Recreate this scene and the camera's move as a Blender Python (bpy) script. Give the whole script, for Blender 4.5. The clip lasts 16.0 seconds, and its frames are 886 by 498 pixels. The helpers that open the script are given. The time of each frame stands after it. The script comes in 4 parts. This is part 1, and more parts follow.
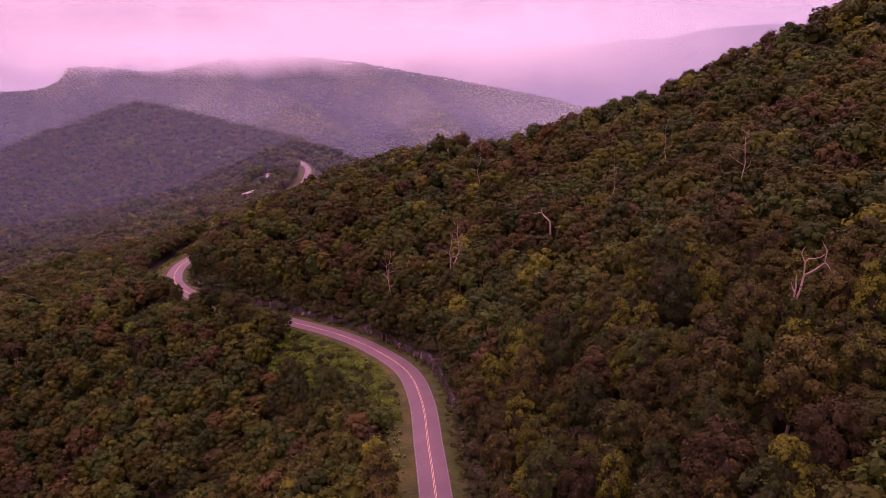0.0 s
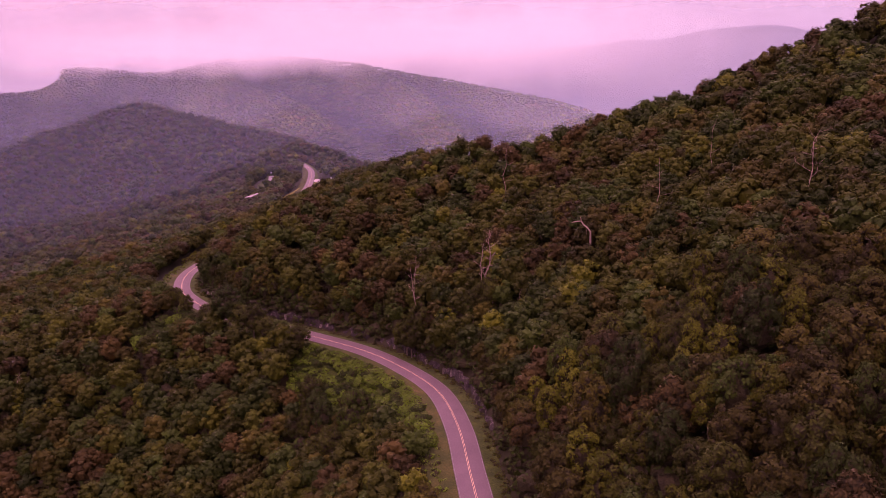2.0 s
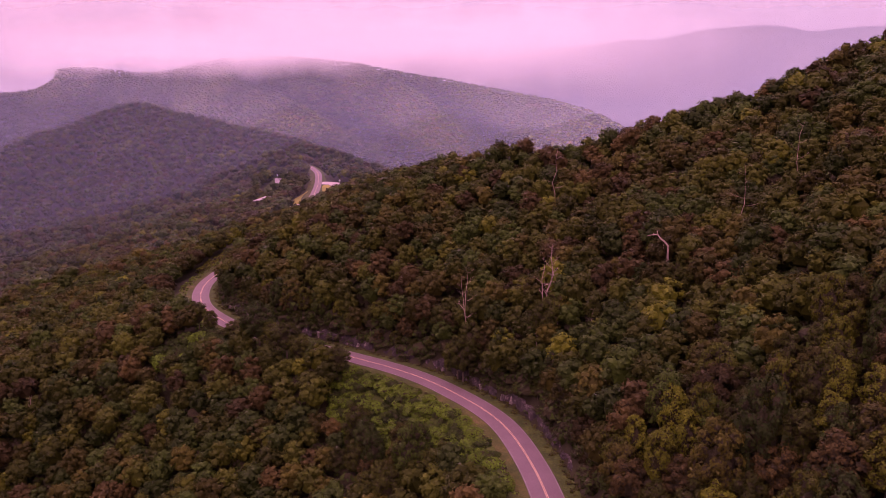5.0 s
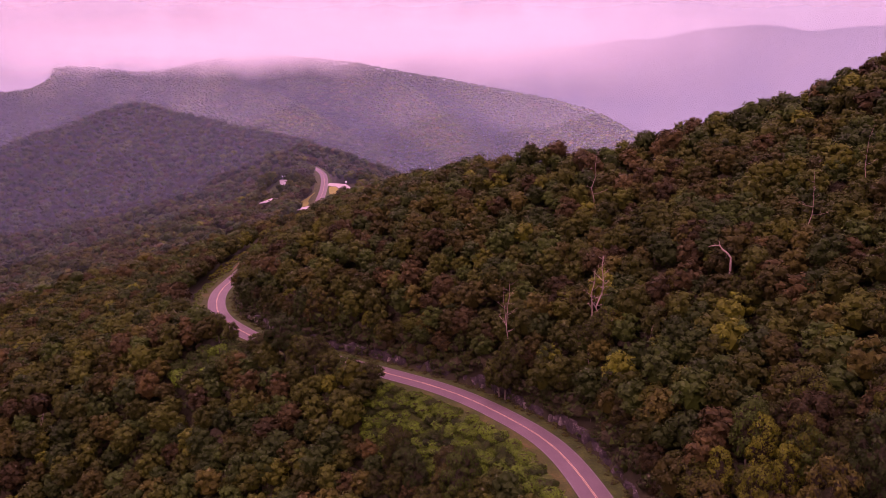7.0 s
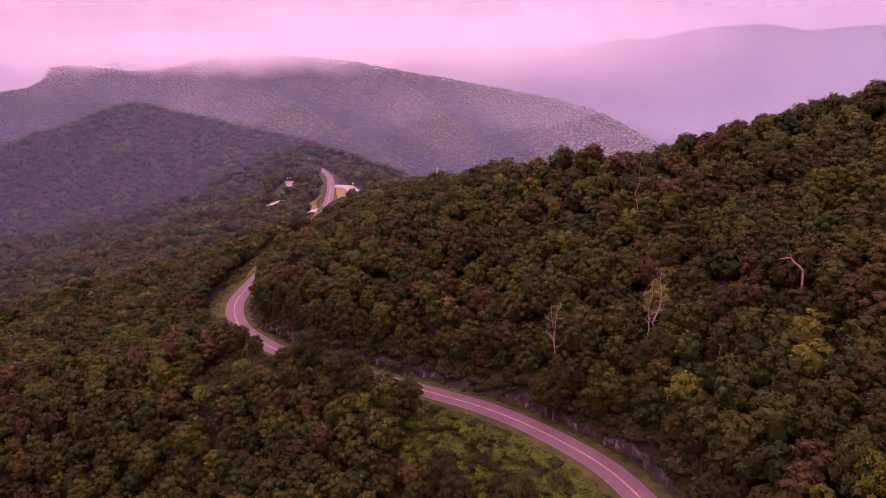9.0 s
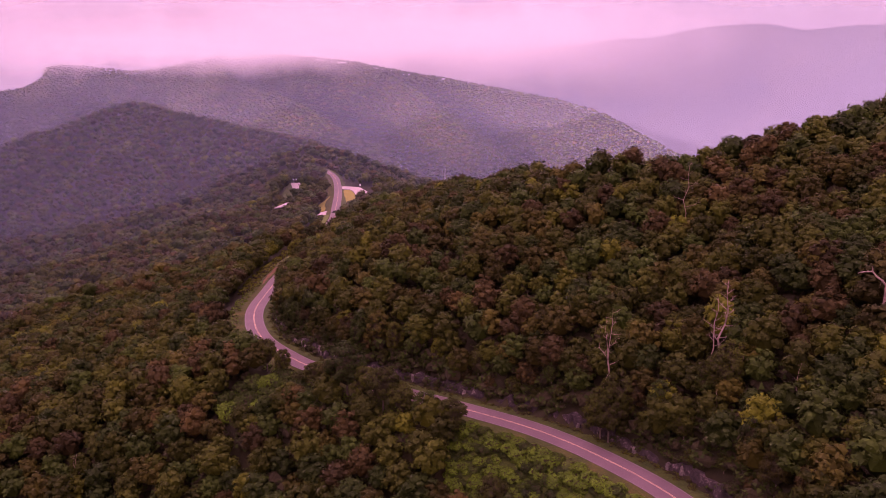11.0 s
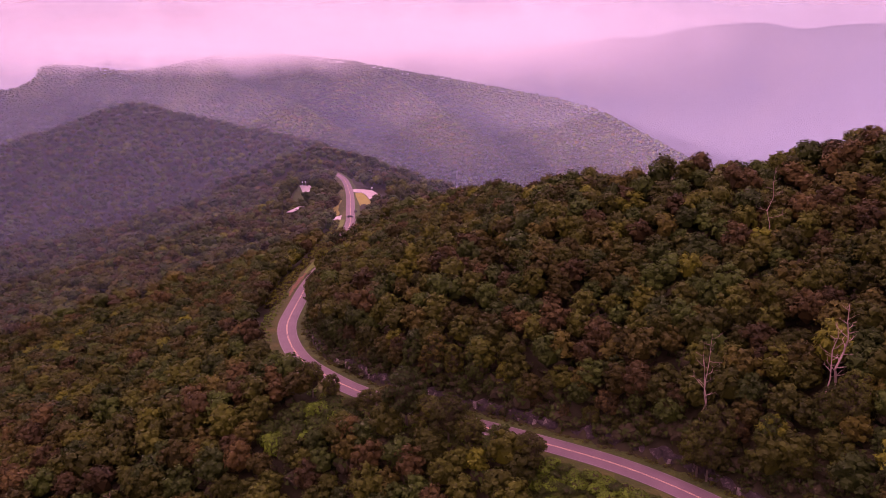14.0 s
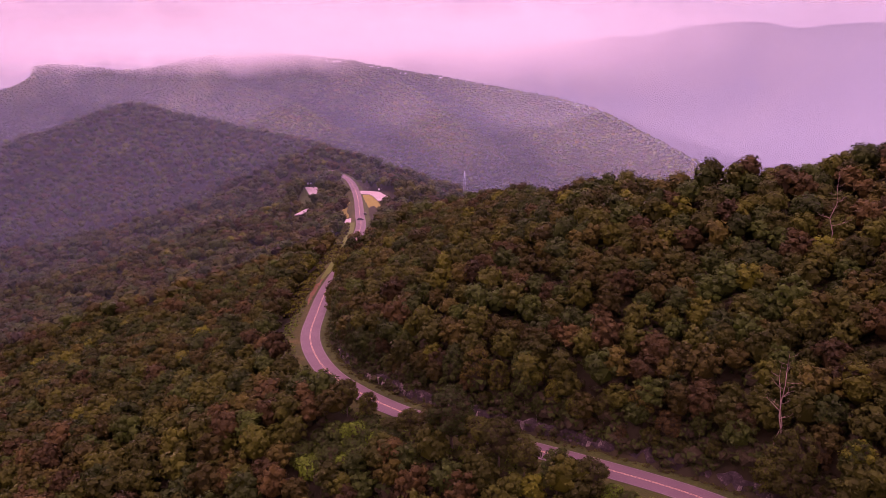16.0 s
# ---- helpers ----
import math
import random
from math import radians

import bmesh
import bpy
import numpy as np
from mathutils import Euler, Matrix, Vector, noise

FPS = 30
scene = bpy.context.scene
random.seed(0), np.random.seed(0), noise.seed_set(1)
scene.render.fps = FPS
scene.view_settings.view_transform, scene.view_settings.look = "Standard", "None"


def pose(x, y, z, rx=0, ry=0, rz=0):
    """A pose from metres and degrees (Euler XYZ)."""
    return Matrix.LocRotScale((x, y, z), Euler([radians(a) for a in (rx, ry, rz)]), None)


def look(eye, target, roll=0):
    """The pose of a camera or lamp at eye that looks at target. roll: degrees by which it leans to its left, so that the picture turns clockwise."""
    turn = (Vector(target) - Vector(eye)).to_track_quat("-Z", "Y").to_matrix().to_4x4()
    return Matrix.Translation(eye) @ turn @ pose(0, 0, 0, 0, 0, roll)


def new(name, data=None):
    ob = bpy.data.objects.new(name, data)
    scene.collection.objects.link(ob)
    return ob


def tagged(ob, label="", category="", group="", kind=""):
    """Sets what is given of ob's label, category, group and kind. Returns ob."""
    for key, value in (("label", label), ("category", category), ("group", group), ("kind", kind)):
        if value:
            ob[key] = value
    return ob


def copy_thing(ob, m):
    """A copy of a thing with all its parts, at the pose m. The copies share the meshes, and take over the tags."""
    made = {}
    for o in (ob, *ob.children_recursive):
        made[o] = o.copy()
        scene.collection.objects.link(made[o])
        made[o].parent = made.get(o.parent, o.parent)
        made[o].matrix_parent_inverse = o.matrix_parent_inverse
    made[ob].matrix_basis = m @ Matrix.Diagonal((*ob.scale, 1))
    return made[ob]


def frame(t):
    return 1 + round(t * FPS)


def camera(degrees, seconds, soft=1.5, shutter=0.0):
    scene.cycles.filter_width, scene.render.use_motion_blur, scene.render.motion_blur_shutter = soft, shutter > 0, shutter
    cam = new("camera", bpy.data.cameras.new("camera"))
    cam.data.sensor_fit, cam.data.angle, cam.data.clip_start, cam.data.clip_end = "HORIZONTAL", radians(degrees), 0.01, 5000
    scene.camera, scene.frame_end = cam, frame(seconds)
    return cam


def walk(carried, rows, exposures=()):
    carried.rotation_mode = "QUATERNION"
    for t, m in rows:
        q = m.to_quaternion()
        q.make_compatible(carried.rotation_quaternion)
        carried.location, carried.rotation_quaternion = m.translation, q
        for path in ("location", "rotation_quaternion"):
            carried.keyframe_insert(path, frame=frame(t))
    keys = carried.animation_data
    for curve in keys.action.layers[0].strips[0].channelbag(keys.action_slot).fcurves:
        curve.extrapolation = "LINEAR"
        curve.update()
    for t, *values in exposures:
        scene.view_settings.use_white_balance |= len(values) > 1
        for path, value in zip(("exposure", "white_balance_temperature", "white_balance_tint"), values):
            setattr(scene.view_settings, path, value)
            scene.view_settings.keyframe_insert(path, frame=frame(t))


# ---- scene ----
cam = camera(63.5, 16.0, soft=0.6)
METRES, EYE, TILT, LEAN, TURN = 125.0, 78.0, -14.0, 0.0, 0.0
ROWS = [
    (0.0, 0.0, 0.0, 0.0, 0.0, 0.0, 0.0),
    (0.5, -0.0172, 0.0252, 0.0057, -0.07, 0.01, 0.03),
    (1.0, -0.0353, 0.0499, 0.011, -0.14, 0.03, 0.06),
    (1.5, -0.0542, 0.0738, 0.016, -0.21, 0.05, 0.09),
    (2.0, -0.0735, 0.0976, 0.0207, -0.28, 0.08, 0.11),
    (2.5, -0.0936, 0.1208, 0.0257, -0.36, 0.07, 0.13),
    (3.0, -0.1139, 0.1437, 0.0304, -0.43, 0.07, 0.13),
    (3.5, -0.1345, 0.1665, 0.0351, -0.5, 0.08, 0.14),
    (4.0, -0.1557, 0.1889, 0.0399, -0.58, 0.1, 0.15),
    (6.5, -0.2652, 0.297, 0.0681, -1.03, 0.04, 0.24),
    (7.0, -0.2875, 0.3183, 0.0733, -1.11, 0.04, 0.24),
    (7.5, -0.3099, 0.3396, 0.0792, -1.2, 0.03, 0.26),
    (8.0, -0.3318, 0.3612, 0.0847, -1.27, 0.02, 0.28),
    (8.5, -0.3541, 0.3824, 0.0901, -1.36, 0.02, 0.29),
    (9.0, -0.3764, 0.4037, 0.0959, -1.45, -0.01, 0.31),
    (11.5, -0.4874, 0.5097, 0.1231, -1.88, -0.07, 0.43),
    (12.0, -0.5097, 0.5312, 0.1292, -1.97, -0.1, 0.47),
    (12.5, -0.5324, 0.5524, 0.1344, -2.07, -0.1, 0.49),
    (13.0, -0.5548, 0.5738, 0.1401, -2.15, -0.11, 0.54),
    (13.5, -0.5773, 0.5953, 0.1457, -2.24, -0.11, 0.58),
    (14.0, -0.5999, 0.6164, 0.1512, -2.34, -0.11, 0.6),
    (14.5, -0.6223, 0.6377, 0.1569, -2.45, -0.13, 0.64),
    (15.0, -0.6448, 0.6589, 0.1623, -2.55, -0.15, 0.67),
    (15.5, -0.6665, 0.6805, 0.1675, -2.65, -0.16, 0.71),
    (16.0, -0.6887, 0.7018, 0.1729, -2.77, -0.17, 0.75),
]
# white balance turned towards magenta, as the whole film is
walk(cam, [(t, pose(0, 0, EYE, TILT, LEAN, TURN) @ pose(METRES * x, METRES * y, METRES * z, 90 + pitch, roll, yaw)) for t, x, y, z, yaw, pitch, roll in ROWS],
     exposures=[(0.0, 0.0, 6900.0, 97.0), (16.0, 0.0, 6900.0, 97.0)])

# ---- world and sun ----
SUN_EL, SUN_AZ = radians(15.0), radians(-98)   # azimuth from +y, negative to the west
world = bpy.data.worlds.new("world")
scene.world = world
world.use_nodes = True
wn, wl = world.node_tree.nodes, world.node_tree.links
wn.clear()
w_out = wn.new("ShaderNodeOutputWorld")
w_sky = wn.new("ShaderNodeTexSky")
w_sky.sky_type, w_sky.sun_disc = 'NISHITA', False
w_sky.sun_elevation, w_sky.sun_rotation = SUN_EL, SUN_AZ
w_bg1 = wn.new("ShaderNodeBackground")
w_bg1.inputs["Strength"].default_value = 0.08
wl.new(w_sky.outputs["Color"], w_bg1.inputs["Color"])
w_co = wn.new("ShaderNodeTexCoord")
w_map = wn.new("ShaderNodeMapping")
w_map.inputs["Scale"].default_value = (3.0, 3.0, 7.5)
w_map.inputs["Location"].default_value = (1.7, 0.4, 0.2)
wl.new(w_co.outputs["Generated"], w_map.inputs["Vector"])
w_noise = wn.new("ShaderNodeTexNoise")
w_noise.inputs["Scale"].default_value = 1.0
w_noise.inputs["Detail"].default_value = 5.0
w_noise.inputs["Roughness"].default_value = 0.5
w_noise.inputs["Distortion"].default_value = 0.6
wl.new(w_map.outputs["Vector"], w_noise.inputs["Vector"])
w_ramp = wn.new("ShaderNodeValToRGB")
w_ramp.color_ramp.elements[0].position = 0.45
w_ramp.color_ramp.elements[0].color = (0.935, 0.695, 0.66, 1)
w_ramp.color_ramp.elements[1].position = 0.74
w_ramp.color_ramp.elements[1].color = (0.97, 0.92, 0.88, 1)
wl.new(w_noise.outputs["Fac"], w_ramp.inputs["Fac"])
w_bg2 = wn.new("ShaderNodeBackground")
w_bg2.inputs["Strength"].default_value = 1.30
wl.new(w_ramp.outputs["Color"], w_bg2.inputs["Color"])
# the overcast is brighter towards the sun in the west
w_sep = wn.new("ShaderNodeSeparateXYZ")
wl.new(w_co.outputs["Generated"], w_sep.inputs[0])
w_glow = wn.new("ShaderNodeMapRange")
w_glow.inputs["From Min"].default_value, w_glow.inputs["From Max"].default_value = -0.15, 0.6
w_glow.inputs["To Min"].default_value, w_glow.inputs["To Max"].default_value = 1.36, 0.76
wl.new(w_sep.outputs["X"], w_glow.inputs["Value"])
# and overhead, where it is thinnest
w_zen = wn.new("ShaderNodeMapRange")
w_zen.inputs["From Min"].default_value, w_zen.inputs["From Max"].default_value = 0.22, 0.88
w_zen.inputs["To Min"].default_value, w_zen.inputs["To Max"].default_value = 1.0, 2.7
wl.new(w_sep.outputs["Z"], w_zen.inputs["Value"])
w_mul = wn.new("ShaderNodeMath")
w_mul.operation = 'MULTIPLY'
wl.new(w_glow.outputs["Result"], w_mul.inputs[0])
wl.new(w_zen.outputs["Result"], w_mul.inputs[1])
# the low sun's glow behind the cloud, far to the west
w_west = wn.new("ShaderNodeMapRange")
w_west.interpolation_type = 'SMOOTHSTEP'
w_west.inputs["From Min"].default_value, w_west.inputs["From Max"].default_value = -0.58, -0.98
w_west.inputs["To Min"].default_value, w_west.inputs["To Max"].default_value = 1.0, 2.0
wl.new(w_sep.outputs["X"], w_west.inputs["Value"])
w_all = wn.new("ShaderNodeMath")
w_all.operation = 'MULTIPLY'
wl.new(w_mul.outputs[0], w_all.inputs[0])
wl.new(w_west.outputs["Result"], w_all.inputs[1])
wl.new(w_all.outputs[0], w_bg2.inputs["Strength"])
w_mix = wn.new("ShaderNodeMixShader")
w_mix.inputs["Fac"].default_value = 0.92
wl.new(w_bg1.outputs["Background"], w_mix.inputs[1])
wl.new(w_bg2.outputs["Background"], w_mix.inputs[2])
wl.new(w_mix.outputs["Shader"], w_out.inputs["Surface"])

sun = new("sun", bpy.data.lights.new("sun", "SUN"))
sun.data.energy, sun.data.angle, sun.data.color = 17.0, radians(4.0), (1.0, 0.82, 0.62)
sun_from = Vector((math.sin(SUN_AZ) * math.cos(SUN_EL), math.cos(SUN_AZ) * math.cos(SUN_EL), math.sin(SUN_EL)))
sun.matrix_world = look(sun_from * 500, (0, 0, 0))


# ---- materials ----
def material(name):
    m = bpy.data.materials.new(name)
    m.use_nodes = True
    n, l = m.node_tree.nodes, m.node_tree.links
    n.clear()
    out = n.new("ShaderNodeOutputMaterial")
    return m, n, l, out


def ramp_of(n, stops):
    r = n.new("ShaderNodeValToRGB")
    e = r.color_ramp.elements
    e[0].position, e[0].color = stops[0][0], (*stops[0][1], 1)
    e[1].position, e[1].color = stops[-1][0], (*stops[-1][1], 1)
    for p, c in stops[1:-1]:
        e.new(p).color = (*c, 1)
    return r


def noise_node(n, l, scale, detail=4.0, rough=0.55, space="Object"):
    co = n.new("ShaderNodeTexCoord") if space == "Object" else n.new("ShaderNodeNewGeometry")
    t = n.new("ShaderNodeTexNoise")
    t.inputs["Scale"].default_value, t.inputs["Detail"].default_value, t.inputs["Roughness"].default_value = scale, detail, rough
    l.new(co.outputs["Object" if space == "Object" else "Position"], t.inputs["Vector"])
    return t


def leaf_material(name, mid, mass=False, spread=0.52):
    """Leaves: a shade a tree (a value stored with each tree of a mass, or Object Info), a smaller one a spray, and stands of some metres."""
    m, n, l, out = material(name)

    def weigh(src, k, last=None):
        q = n.new("ShaderNodeMath")
        q.operation = 'MULTIPLY_ADD'
        q.inputs[1].default_value, q.inputs[2].default_value = k, 0.0
        l.new(src, q.inputs[0])
        if last is not None:
            l.new(last, q.inputs[2])
        return q.outputs[0]

    if mass:
        own = n.new("ShaderNodeAttribute")
        own.attribute_name = "tone"
        tone = own.outputs["Fac"]
    else:
        tone = n.new("ShaderNodeObjectInfo").outputs["Random"]
    geo = n.new("ShaderNodeNewGeometry")
    stand = noise_node(n, l, 0.035, 3.0, 0.6, "World")
    tuft = noise_node(n, l, 1.1, 3.0, 0.6, "World")
    v = weigh(tone, spread)
    v = weigh(geo.outputs["Random Per Island"], 0.34, v)
    v = weigh(stand.outputs["Fac"], 0.5, v)
    v = weigh(tuft.outputs["Fac"], 0.35, v)
    d = n.new("ShaderNodeMath")
    d.operation = 'SUBTRACT'
    d.inputs[1].default_value = 0.45
    l.new(v, d.inputs[0])
    g = sum(mid) / 3
    r = ramp_of(n, [(0.0, tuple(0.42 * c + 0.02 * g for c in mid)), (0.45, mid), (1.0, (mid[0] * 2.2, mid[1] * 2.25, mid[2] * 1.8))])
    l.new(d.outputs[0], r.inputs["Fac"])
    s = n.new("ShaderNodeBsdfPrincipled")
    s.inputs["Roughness"].default_value = 0.6
    s.inputs["Specular IOR Level"].default_value = 0.10
    l.new(r.outputs["Color"], s.inputs["Base Color"])
    tr = n.new("ShaderNodeBsdfTranslucent")
    l.new(r.outputs["Color"], tr.inputs["Color"])
    mx = n.new("ShaderNodeMixShader")
    mx.inputs["Fac"].default_value = 0.15
    l.new(s.outputs["BSDF"], mx.inputs[1])
    l.new(tr.outputs["BSDF"], mx.inputs[2])
    l.new(mx.outputs["Shader"], out.inputs["Surface"])
    return m


def surface(name, stops, scale, rough=0.9, fine=0.0, bump=0.3, bump_scale=4.0, spec=0.3, metal=0.0, space="World"):
    """A two-scale noise colour with fine relief."""
    m, n, l, out = material(name)
    big = noise_node(n, l, scale, 5.0, 0.6, space)
    small = noise_node(n, l, fine or scale * 9, 4.0, 0.65, space)
    mixv = n.new("ShaderNodeMath")
    mixv.operation = 'MULTIPLY_ADD'
    mixv.inputs[1].default_value = 0.55
    half = n.new("ShaderNodeMath")
    half.operation = 'MULTIPLY'
    half.inputs[1].default_value = 0.45
    l.new(small.outputs["Fac"], half.inputs[0])
    l.new(big.outputs["Fac"], mixv.inputs[0])
    l.new(half.outputs[0], mixv.inputs[2])
    r = ramp_of(n, stops)
    l.new(mixv.outputs[0], r.inputs["Fac"])
    s = n.new("ShaderNodeBsdfPrincipled")
    s.inputs["Roughness"].default_value, s.inputs["Metallic"].default_value = rough, metal
    s.inputs["Specular IOR Level"].default_value = spec
    l.new(r.outputs["Color"], s.inputs["Base Color"])
    if bump:
        bt = noise_node(n, l, bump_scale, 5.0, 0.6, space)
        bp = n.new("ShaderNodeBump")
        bp.inputs["Strength"].default_value, bp.inputs["Distance"].default_value = bump, 0.3
        l.new(bt.outputs["Fac"], bp.inputs["Height"])
        l.new(bp.outputs["Normal"], s.inputs["Normal"])
    l.new(s.outputs["BSDF"], out.inputs["Surface"])
    return m


LEAVES = [("leaf_oak", (0.036, 0.042, 0.0049)), ("leaf_maple", (0.043, 0.039, 0.0062)), ("leaf_chestnut", (0.046, 0.032, 0.0094)),
          ("leaf_poplar", (0.061, 0.069, 0.0054)), ("leaf_hickory", (0.026, 0.040, 0.0062))]
LEAF = [leaf_material(k, c) for k, c in LEAVES]
LEAF_MASS = [leaf_material(k + "_mass", c, True) for k, c in LEAVES]
SHRUB = leaf_material("leaf_shrub", (0.088, 0.150, 0.0110), spread=0.3)
# crown and bush cores: twig brown, darkened to paint shade between the leaves
SHADED_TWIG = surface("shaded_twigs", [(0.3, (0.014, 0.010, 0.005)), (0.5, (0.029, 0.023, 0.009)), (0.72, (0.048, 0.039, 0.013))], 0.9, 0.95, 4.0, 1.0, 3.0)
BARK = surface("bark", [(0.3, (0.06, 0.045, 0.035)), (0.7, (0.16, 0.125, 0.1))], 1.5, 0.95, 12.0, 0.6, 9.0, space="Object")
DEADWOOD = surface("dead_wood", [(0.3, (0.14, 0.085, 0.075)), (0.7, (0.38, 0.27, 0.24))], 0.8, 0.85, 7.0, 0.5, 7.0, space="Object")
FOREST_FLOOR = surface("forest_floor", [(0.25, (0.010, 0.008, 0.004)), (0.5, (0.020, 0.016, 0.006)), (0.75, (0.034, 0.028, 0.009))], 0.05, 0.95, 0.6, 0.8, 0.5)
GRASS = surface("verge_grass", [(0.30, (0.014, 0.024, 0.004)), (0.47, (0.034, 0.042, 0.006)), (0.58, (0.062, 0.054, 0.011)), (0.72, (0.14, 0.078, 0.034))], 0.16, 0.95, 2.5, 0.7, 2.5)
MEADOW = surface("meadow_grass", [(0.3, (0.014, 0.022, 0.004)), (0.5, (0.032, 0.046, 0.006)), (0.72, (0.075, 0.088, 0.012))], 0.3, 0.95, 2.2, 0.8, 2.0)
STRIP_GRASS = surface("strip_grass", [(0.25, (0.050, 0.080, 0.012)), (0.5, (0.085, 0.120, 0.018)), (0.75, (0.13, 0.15, 0.025))], 0.10, 0.95, 1.5, 0.5, 2.0)
LAWN = surface("mown_grass", [(0.25, (0.12, 0.12, 0.02)), (0.5, (0.19, 0.17, 0.03)), (0.75, (0.26, 0.21, 0.04))], 0.12, 0.95, 1.5, 0.5, 2.0)
ASPHALT = surface("asphalt", [(0.3, (0.088, 0.054, 0.066)), (0.5, (0.112, 0.070, 0.084)), (0.7, (0.140, 0.088, 0.105))], 0.16, 0.62, 3.0, 0.15, 20.0)
PALE_ASPHALT = surface("pale_asphalt", [(0.3, (0.28, 0.23, 0.235)), (0.5, (0.34, 0.28, 0.285)), (0.7, (0.40, 0.34, 0.34))], 0.1, 0.65, 2.0, 0.1, 10.0)
YELLOW = surface("yellow_paint", [(0.25, (0.46, 0.28, 0.16)), (0.75, (0.66, 0.44, 0.28))], 0.5, 0.7, 4.0, 0.0)
WHITE = surface("white_paint", [(0.35, (0.10, 0.09, 0.095)), (0.75, (0.26, 0.24, 0.24))], 0.5, 0.7, 4.0, 0.0)
PALE_ROCK = surface("pale_rock", [(0.35, (0.05, 0.04, 0.04)), (0.55, (0.16, 0.13, 0.12)), (0.7, (0.30, 0.25, 0.23))], 0.9, 0.9, 5.0, 0.9, 2.0)
ROCK = surface("rock", [(0.36, (0.014, 0.010, 0.011)), (0.54, (0.040, 0.028, 0.030)), (0.66, (0.17, 0.13, 0.13))], 0.45, 0.9, 2.0, 1.0, 1.6)


# ---- mesh helpers ----
def mesh_from(name, V, F, mats, index=None, smooth=False):
    """One mesh from arrays of vertices and triangles."""
    me = bpy.data.meshes.new(name)
    V, F = np.asarray(V, dtype=np.float32), np.asarray(F, dtype=np.int32)
    me.vertices.add(len(V))
    me.vertices.foreach_set("co", V.ravel())
    me.loops.add(F.size)
    me.loops.foreach_set("vertex_index", F.ravel())
    me.polygons.add(len(F))
    me.polygons.foreach_set("loop_start", np.arange(0, F.size, F.shape[1], dtype=np.int32))
    for m in mats:
        me.materials.append(m)
    if index is not None:
        me.polygons.foreach_set("material_index", np.asarray(index, dtype=np.int32))
    me.polygons.foreach_set("use_smooth", np.full(len(F), smooth))
    me.update(calc_edges=True)
    return me


def part(name, bm, mat, parent, label=""):
    """One bmesh as a part of a thing."""
    me = bpy.data.meshes.new(name)
    bm.to_mesh(me)
    bm.free()
    me.materials.append(mat)
    ob = new(name, me)
    ob.parent = parent
    if label:
        tagged(ob, label)
    return ob


def smooth_line(points, step=3.0):
    """A rounded line through a few (x, y, z), sampled evenly."""
    p = [np.array(q, dtype=float) for q in points]
    p = [2 * p[0] - p[1]] + p + [2 * p[-1] - p[-2]]
    out = []
    for i in range(1, len(p) - 2):
        k = max(2, int(np.linalg.norm(p[i + 1] - p[i]) / step))
        for j in range(k):
            t = j / k
            out.append(0.5 * (2 * p[i] + (p[i + 1] - p[i - 1]) * t + (2 * p[i - 1] - 5 * p[i] + 4 * p[i + 1] - p[i + 2]) * t * t
                              + (3 * p[i] - p[i - 1] - 3 * p[i + 1] + p[i + 2]) * t ** 3))
    out.append(p[-2])
    return np.array(out)


def nearest(x, y, line):
    """For each point: the distance to the line, the line's height there, and the side (right of its way: positive)."""
    a, b = line[:-1], line[1:]
    d2, zz, side = np.full(x.shape, 1e18), np.zeros(x.shape), np.zeros(x.shape)
    for p, q in zip(a, b):
        u = q[:2] - p[:2]
        t = np.clip(((x - p[0]) * u[0] + (y - p[1]) * u[1]) / (u @ u), 0, 1)
        ex, ey = x - p[0] - t * u[0], y - p[1] - t * u[1]
        e = ex * ex + ey * ey
        near = e < d2
        d2 = np.where(near, e, d2)
        zz = np.where(near, p[2] + t * (q[2] - p[2]), zz)
        side = np.where(near, np.sign(u[1] * (x - p[0]) - u[0] * (y - p[1])), side)
    return np.sqrt(d2), zz, side


def waves(x, y, scale, seed, octaves=3):
    """A cheap smooth noise, about -1 to 1."""
    rng = np.random.RandomState(seed)
    v = np.zeros(np.shape(x))
    for o in range(octaves):
        for k in range(4):
            a, ph = rng.uniform(0, 2 * math.pi), rng.uniform(0, 6.28)
            f = 6.28 / (scale / 2 ** o * rng.uniform(0.75, 1.3))
            v = v + np.sin((x * math.cos(a) + y * math.sin(a)) * f + ph + 1.3 * np.sin((x * math.sin(a) - y * math.cos(a)) * f * 0.6 + ph)) * 0.5 ** o * 0.35
    return v


def smoothstep(a, b, v):
    t = np.clip((v - a) / (b - a), 0, 1)
    return t * t * (3 - 2 * t)


# ---- the lie of the land ----
ROAD = smooth_line([(14, -160, 3), (6, -40, 1.5), (3.6, 60.1, 0.7), (-1.4, 120, 0.4), (-3.1, 138, 0.6), (-5.1, 159.1, 0.2), (-9.6, 179.4, -0.9), (-18.9, 195.5, -1.6),
                    (-31.5, 210.1, -2.2), (-49.7, 222.9, -2.3), (-83.4, 246.4, -3.4), (-100, 265.2, -4.8), (-110.8, 283.3, -5.6), (-118.4, 311.1, -7.5), (-120.1, 343, -9.7),
                    (-120, 380, -11.5), (-117, 444, -15), (-115.5, 524, -18), (-119, 573, -19), (-126, 652, -19.5), (-136, 720, -19), (-148, 758, -18), (-160, 780, -17)])
CREST = smooth_line([(330, -320, 120), (330, -60, 155), (270, 110, 156), (190, 195, 129), (119, 229, 88.5), (96, 244, 75), (68, 256, 61), (29, 277, 46.5), (-8, 287, 39.5),
                     (-16, 309, 36), (-30, 344, 28.5), (-53, 405, 14), (-82, 462, -1), (-92, 530, -16), (-92, 600, -23), (-84, 680, -24), (-66, 740, -28)], 6)
